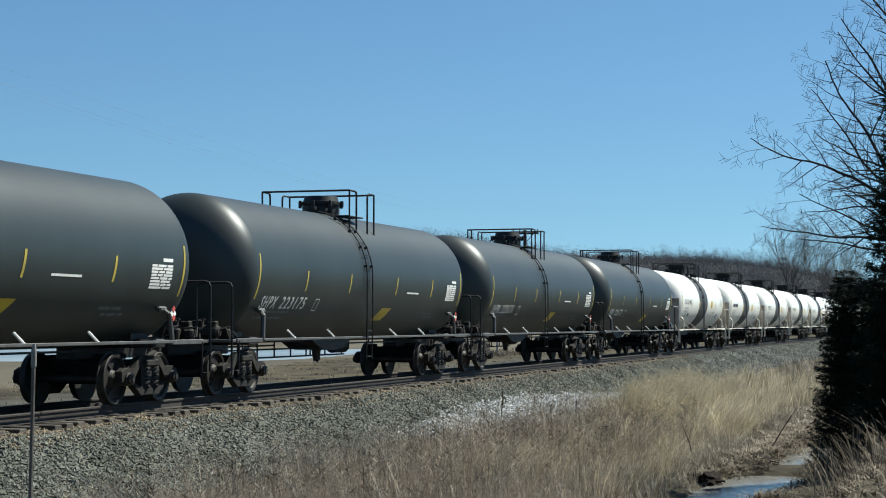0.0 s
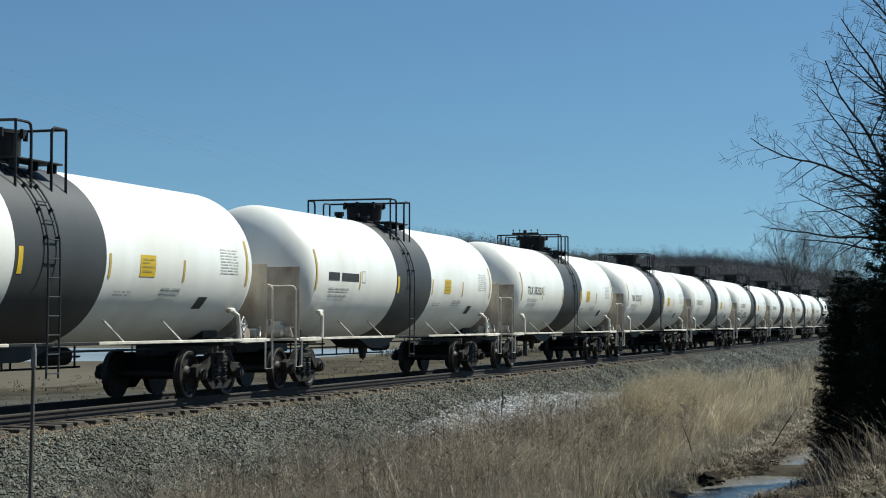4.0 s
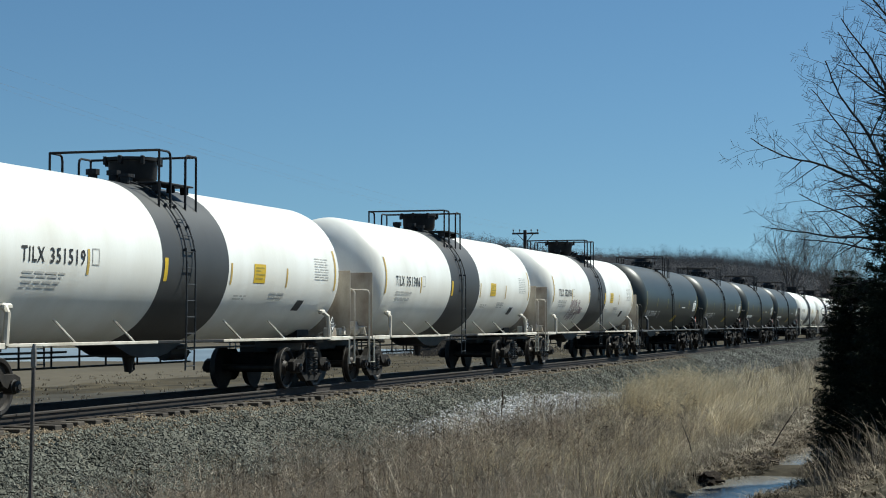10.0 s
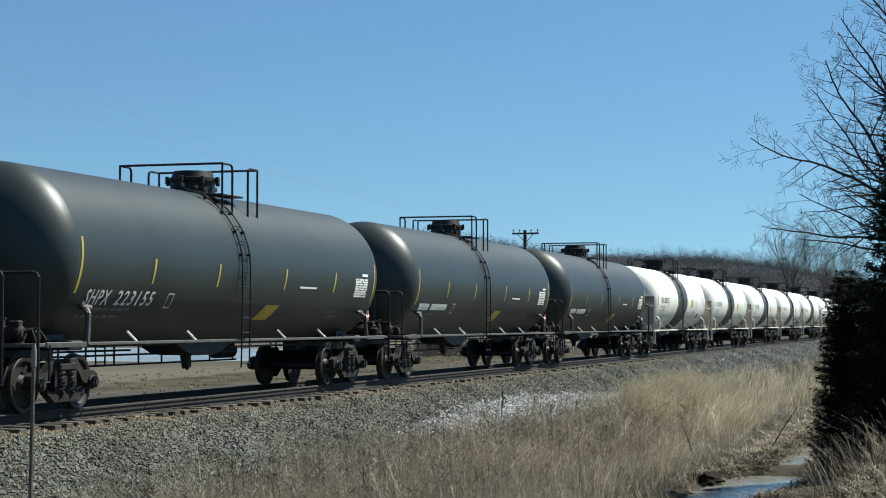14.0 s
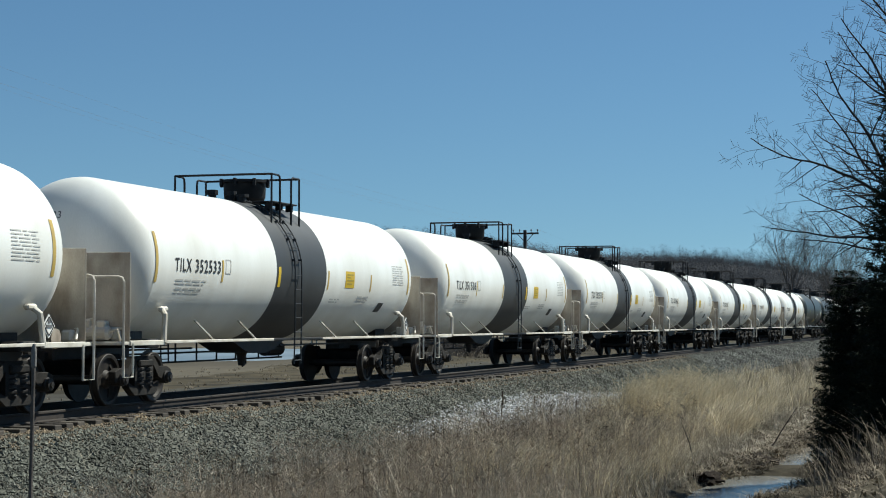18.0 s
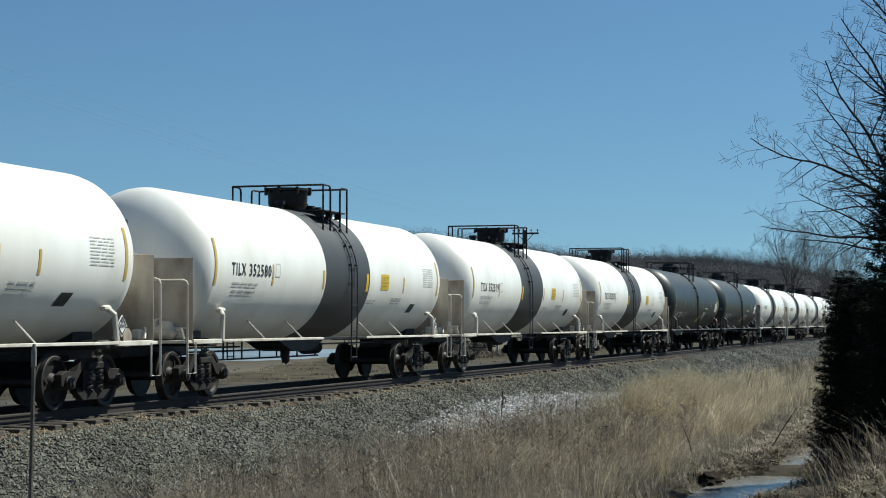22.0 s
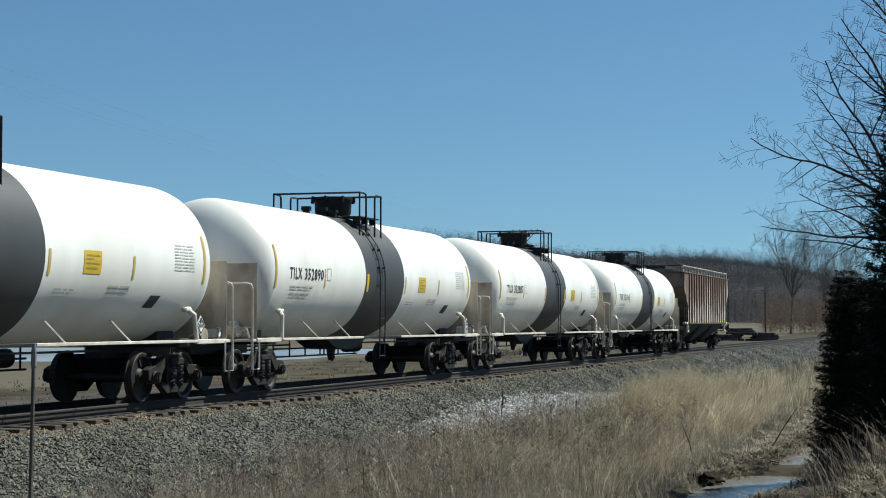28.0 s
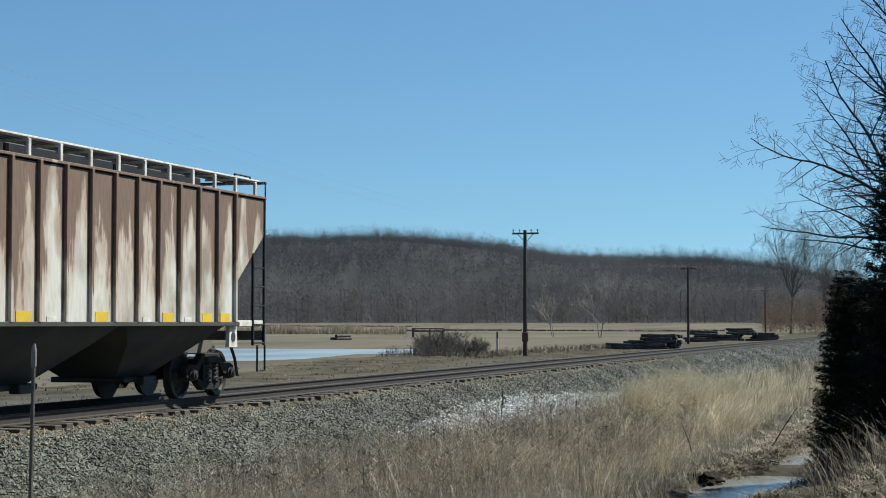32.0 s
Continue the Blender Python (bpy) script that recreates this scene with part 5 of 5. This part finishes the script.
# ---- low growth ----
def blades(name, n, place, mat, label, seed, tall, wide=0.006, kinks=2, lean=0.35, per=1, sweep=None, forks=0):
    """Dry stalks, each a bent tapering strip; sweep is the way most of them lean, forks the side twigs of each."""
    rng = np.random.default_rng(seed)
    v, f = [], []
    made = 0
    while made < n:
        x, y, grow_ = place(rng)
        z = float(ground_z(x, y)) - 0.02
        main = rng.uniform(0, 2 * math.pi) if sweep is None else sweep + rng.normal(0, 0.5)
        for c in range(per):
            bx, by = x + rng.normal(0, 0.07), y + rng.normal(0, 0.07)
            h = rng.uniform(*tall) * grow_
            a, s = main + rng.normal(0, 0.7), rng.uniform(0.05, lean) * h
            ux, uy = math.cos(a), math.sin(a)
            w = wide * rng.uniform(0.7, 1.5)
            jx, jy = rng.normal(0, 0.04, 2) * h
            m = len(v)
            row = []
            for i in range(kinks + 1):
                t = i / kinks
                ww = w * (1 - 0.7 * t)
                k = 4 * t * (1 - t)
                px, py, pz = bx + ux * s * t * t + jx * k, by + uy * s * t * t + jy * k, z + h * t * (1 - 0.12 * lean * t)
                row.append((px, py, pz))
                v += [(px - uy * ww, py + ux * ww, pz), (px + uy * ww, py - ux * ww, pz)]
            f += [(m + 2 * i, m + 2 * i + 1, m + 2 * i + 3, m + 2 * i + 2) for i in range(kinks)]
            for q in range(forks):
                px, py, pz = row[rng.integers(max(1, kinks - 1), kinks + 1)]
                ln, b = rng.uniform(0.08, 0.22) * h, rng.uniform(0, 2 * math.pi)
                m = len(v)
                v += [(px, py, pz - w), (px, py, pz + w), (px + math.cos(b) * ln, py + math.sin(b) * ln, pz + ln * rng.uniform(0.2, 1.1))]
                f.append((m, m + 1, m + 2))
            made += 1
    return tagged(new(name, mesh_of(name, v, f, mat)), label, "dry grass", kind="stuff")


def strip(q0, q1, y0, y1, wave=0.0, power=1.0):
    """Random spots on the near side of the line, q metres from its middle."""
    def place(rng):
        while True:
            q, y = rng.uniform(q0, q1), y0 + (y1 - y0) * rng.uniform() ** power
            x = q - D
            if abs(x - float(creek_x(y))) > 0.42:
                lump = 0.75 + 0.45 * math.sin(x * 1.7 + y * 0.6) * math.sin(y * 0.9 - x)
                if rng.uniform() < max(0.15, lump):
                    return x, y, max(0.45, lump)
    return place


blades("dead_weeds", 9000, strip(4.2, 9.6, 16, 50, power=1.1), ROSY, "pale brown dead weeds and stalks below the ballast", 1, (0.35, 0.8), 0.0035, 3, 0.5, 3, forks=4)
blades("weed_thicket", 16000, strip(4.9, 10.4, 16, 56), WEED, "grey-brown tangle of dead weeds beside the creek", 8, (0.2, 0.55), 0.004, 3, 1.0, 5, forks=3)
blades("dry_grass", 16000, strip(5.0, 11.2, 16, 62), WEED, "bleached matted dry grass beside the creek", 2, (0.08, 0.3), 0.006, 2, 2.2, 6)
blades("tall_reeds", 9000, strip(5.2, 9.6, 45, 84, power=1.3), STRAW, "tall golden dry reeds below the railway", 3, (0.5, 1.1), 0.007, 4, 1.0, 7, sweep=0.3)
blades("far_reeds", 5000, strip(5.4, 11.0, 62, 118), WEED, "brown dry reeds further along the ditch", 9, (0.4, 1.0), 0.010, 3, 0.7, 6)
blades("flattened_grass", 17000, strip(8.8, 14.6, 22, 70), BRUSH, "flattened dry grass on the creek banks", 4, (0.05, 0.24), 0.007, 3, 3.2, 6)
blades("bank_mat", 18000, strip(10.4, 15.0, 18, 46), BRUSH, "matted dry grass covering the creek bank", 10, (0.05, 0.2), 0.010, 2, 3.0, 7)
blades("bank_grass", 300, lambda rng: (lambda y: (-0.076 * y + rng.uniform(-0.3, 0.9), y, 1.0))(rng.uniform(24, 36)), BRUSH, "tall dry stalks hanging over the creek bank", 7, (0.4, 0.95), 0.006, 4, 1.2, 2, sweep=2.8)
blades("tall_stalks", 1500, strip(4.6, 9.0, 17, 46), WEED, "tall thin dead stalks rising over the weeds", 12, (0.65, 1.15), 0.0045, 3, 0.35, 2, forks=5)
blades("mixed_reeds", 6500, strip(6.3, 9.8, 29, 50), STRAW, "golden dry reeds mixed with weeds by the creek", 13, (0.35, 0.85), 0.005, 4, 1.0, 5, sweep=0.3)
blades("pond_brush", 2600, lambda rng: (lambda u, v: (-37.0 + 3.3 * u, 124 + 6 * v, max(0.2, 1.1 - u * u - 0.4 * v * v + 0.25 * math.sin(9 * u + 5 * v))))(rng.uniform(-1, 1), rng.uniform(-1, 1)), EDGE, "grey-brown brush at the end of the pond", 14, (0.4, 1.5), 0.009, 3, 0.6, 5, forks=4)
blades("golden_reeds", 5200, strip(5.1, 7.6, 47, 62), STRAW, "bright stand of tall golden reeds below the railway", 21, (0.75, 1.22), 0.007, 4, 0.55, 8, sweep=0.3, forks=1)
blades("dark_stems", 1500, strip(4.4, 8.6, 17, 48), STEM, "thin dark upright stems among the weeds", 22, (0.45, 1.0), 0.0038, 3, 0.28, 3, forks=4)
blades("rosy_weeds", 5200, strip(4.6, 8.2, 17, 44), ROSY, "reddish-brown brittle weeds below the ballast", 23, (0.3, 0.7), 0.0036, 3, 0.6, 5, forks=4)
blades("reed_litter", 5200, lambda rng: (lambda y: (float(creek_x(y)) - 0.35 - abs(rng.normal(0, 0.8)), y, 1.0))(rng.uniform(35.5, 50)), BRUSH, "broken pale reed litter strewn on the creek bank", 24, (0.06, 0.2), 0.014, 2, 4.0, 4)
blades("straw_sweep", 420, lambda rng: (lambda y: (float(creek_x(y)) + rng.uniform(0.4, 1.2), y, 1.0))(rng.uniform(34.8, 38.6)), BRUSH, "long dry grass arching over the creek", 25, (0.2, 0.45), 0.006, 5, 2.4, 4, sweep=2.9)
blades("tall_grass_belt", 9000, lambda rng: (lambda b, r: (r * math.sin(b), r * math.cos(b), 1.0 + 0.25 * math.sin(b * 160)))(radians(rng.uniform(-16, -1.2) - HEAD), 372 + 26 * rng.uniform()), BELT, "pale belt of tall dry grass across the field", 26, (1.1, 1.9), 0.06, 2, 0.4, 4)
blades("field_weeds", 2600, lambda rng: (-33.0 + rng.uniform(-3, 2.4), 112 + 60 * rng.uniform(), 1.0), BRUSH, "rough brown weeds beyond the track", 15, (0.15, 0.5), 0.012, 2, 0.8, 5, forks=2)
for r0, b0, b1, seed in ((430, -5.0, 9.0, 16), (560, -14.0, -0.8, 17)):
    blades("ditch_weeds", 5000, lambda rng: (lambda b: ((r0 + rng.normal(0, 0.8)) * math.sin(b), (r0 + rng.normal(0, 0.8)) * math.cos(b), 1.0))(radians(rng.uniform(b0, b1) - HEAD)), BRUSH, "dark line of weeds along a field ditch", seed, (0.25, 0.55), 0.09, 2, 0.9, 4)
blades("field_grass", 9000, lambda rng: (-D - rng.uniform(4.0, 22), 22 + 130 * rng.uniform() ** 0.8, 1.0), BRUSH, "short dry grass on the field behind the track", 5, (0.05, 0.16), 0.012, 2, 1.2, 6)
for i, (x, y, h) in enumerate(((-38.5, 124, 2.0), (-36.6, 122, 2.3), (-35.2, 127, 1.9), (-37.4, 129, 2.1), (-40.3, 131, 1.8), (-34.0, 121, 1.5))):
    tagged(bare_tree(x, y, h * 1.15, 4, 40 + i, TWIG, stems=4, up=-0.02, r=0.045, name="bare_shrub", trunk=0.25), "leafless reddish-brown shrub beside the line", "shrub", "shrubs behind the track")


# ---- loose stone ----
def stones(name, n, q0, q1, y0, y1, mat, label, seed, size, power=1.6, cover=None):
    rng = np.random.default_rng(seed)
    base = np.array([(1, 0, 0), (-1, 0, 0), (0, 1, 0), (0, -1, 0), (0, 0, 1), (0, 0, -1)], float)
    tri = np.array([(0, 2, 4), (2, 1, 4), (1, 3, 4), (3, 0, 4), (2, 0, 5), (1, 2, 5), (3, 1, 5), (0, 3, 5)])
    q = rng.uniform(q0, q1, n * 3)
    y = y0 + (y1 - y0) * rng.uniform(0, 1, n * 3) ** power
    if cover is not None:
        keep = rng.uniform(0, 1, n * 3) < cover(q, y)
        q, y = q[keep], y[keep]
    q, y = q[:n], y[:n]
    x = q - D
    z = np.maximum(ballast_z(x, y), ground_z(x, y))
    s = rng.uniform(*size, len(q))
    pts = base[None] * rng.uniform(0.6, 1.3, (len(q), 6, 1)) + rng.normal(0, 0.18, (len(q), 6, 3))
    ang = rng.uniform(0, 6.28, len(q))
    c, sn = np.cos(ang)[:, None], np.sin(ang)[:, None]
    px = pts[:, :, 0] * c - pts[:, :, 1] * sn
    py = pts[:, :, 0] * sn + pts[:, :, 1] * c
    pts = np.stack([px, py, pts[:, :, 2] * 0.8], 2) * s[:, None, None] + np.stack([x, y, z + s * 0.25], 1)[:, None, :]
    faces = (tri[None] + 6 * np.arange(len(q))[:, None, None]).reshape(-1, 3)
    return tagged(new(name, mesh_of(name, pts.reshape(-1, 3).tolist(), faces.tolist(), mat)), label, "stones", kind="stuff")


stones("ballast_stones", 60000, 1.6, 4.2, 15, 95, STONE, "loose grey crushed stones on the ballast slope", 1, (0.022, 0.048))
stones("pale_stones", 16000, 2.2, 5.2, 26, 62, CHALK, "spread of pale limestone lumps at the ballast foot", 2, (0.022, 0.05), 1.0,
       lambda q, y: np.clip(1.2 - ((q - 3.7) / 1.2) ** 2 - ((y - 49) / 12) ** 2, 0, 1))
stones("distant_ballast_stones", 24000, 1.25, 4.4, 90, 230, ASH, "grey crushed stones further along the ballast", 4, (0.045, 0.085), 1.2)
stones("rail_side_stones", 16000, 0.85, 2.0, 14, 90, DIRTY, "rust-stained stones beside the rails", 5, (0.018, 0.036))
stones("crib_stones", 14000, -0.68, 0.68, 14, 120, DIRTY, "brown stones between the rails", 6, (0.02, 0.04))
stones("far_shoulder_stones", 8000, -2.2, -0.85, 14, 110, DIRTY, "brown stones along the far rail", 7, (0.02, 0.042))
stones("far_side_stones", 9000, -3.6, -1.25, 16, 70, STONE, "loose grey crushed stones behind the track", 3, (0.022, 0.045))



def reed_stub(x, y, h, lean):
    bm = B()
    tube(bm, [(0, 0, -0.05), (lean * 0.5, 0, h * 0.6), (lean, 0, h)], 0.012, 6, 0.010)
    tube(bm, [(lean, 0, h), (lean * 1.2, 0, h + 0.16)], 0.024, 6, 0.018)
    o = part("reed_stub", bm, STEM)
    o.matrix_basis = pose(x, y, float(ground_z(x, y)))
    return tagged(o, "dark dead bulrush standing among pale stones", "bulrush", "bulrushes at the ballast foot")


for x, y, h, lean in ((-11.9, 45.2, 0.50, 0.03), (-11.2, 45.8, 0.42, 0.05), (-10.2, 46.6, 0.46, 0.0), (-9.4, 49.0, 0.55, 0.02), (-9.1, 50.0, 0.5, 0.01), (-8.4, 51.0, 0.42, -0.02), (-11.6, 44.0, 0.40, 0.06)):
    reed_stub(x, y, h, lean)

# ---- sleepers ----
bm = B()
box(bm, (0, 0, -0.262), (2.6, 0.23, 0.18), 0.012)
first = part("sleeper", bm, TIE, track)
first.matrix_basis = pose(0, 14.0, 0)
for i in range(1, 290):
    shared("sleeper", first.data, track, pose(random.uniform(-0.10, 0.10), 14.0 + 0.5 * i + random.uniform(-0.03, 0.03), random.uniform(-0.012, 0.004), 0, 0, random.uniform(-1.2, 1.2)))
bm = B()
for i in range(520):
    for s in (-1, 1):
        box(bm, (s * 0.755, 14.0 + 0.5 * i, -0.170), (0.36, 0.18, 0.012))
tagged(part("tie_plates", bm, RAIL, track), kind="stuff")


def motions():
    """The train rolls towards the camera and past it."""
    for k, car in train.items():
        walk(car, [(t, pose(-D, car_y(k, t), 0)) for t in range(0, 33, 2)])


motions()
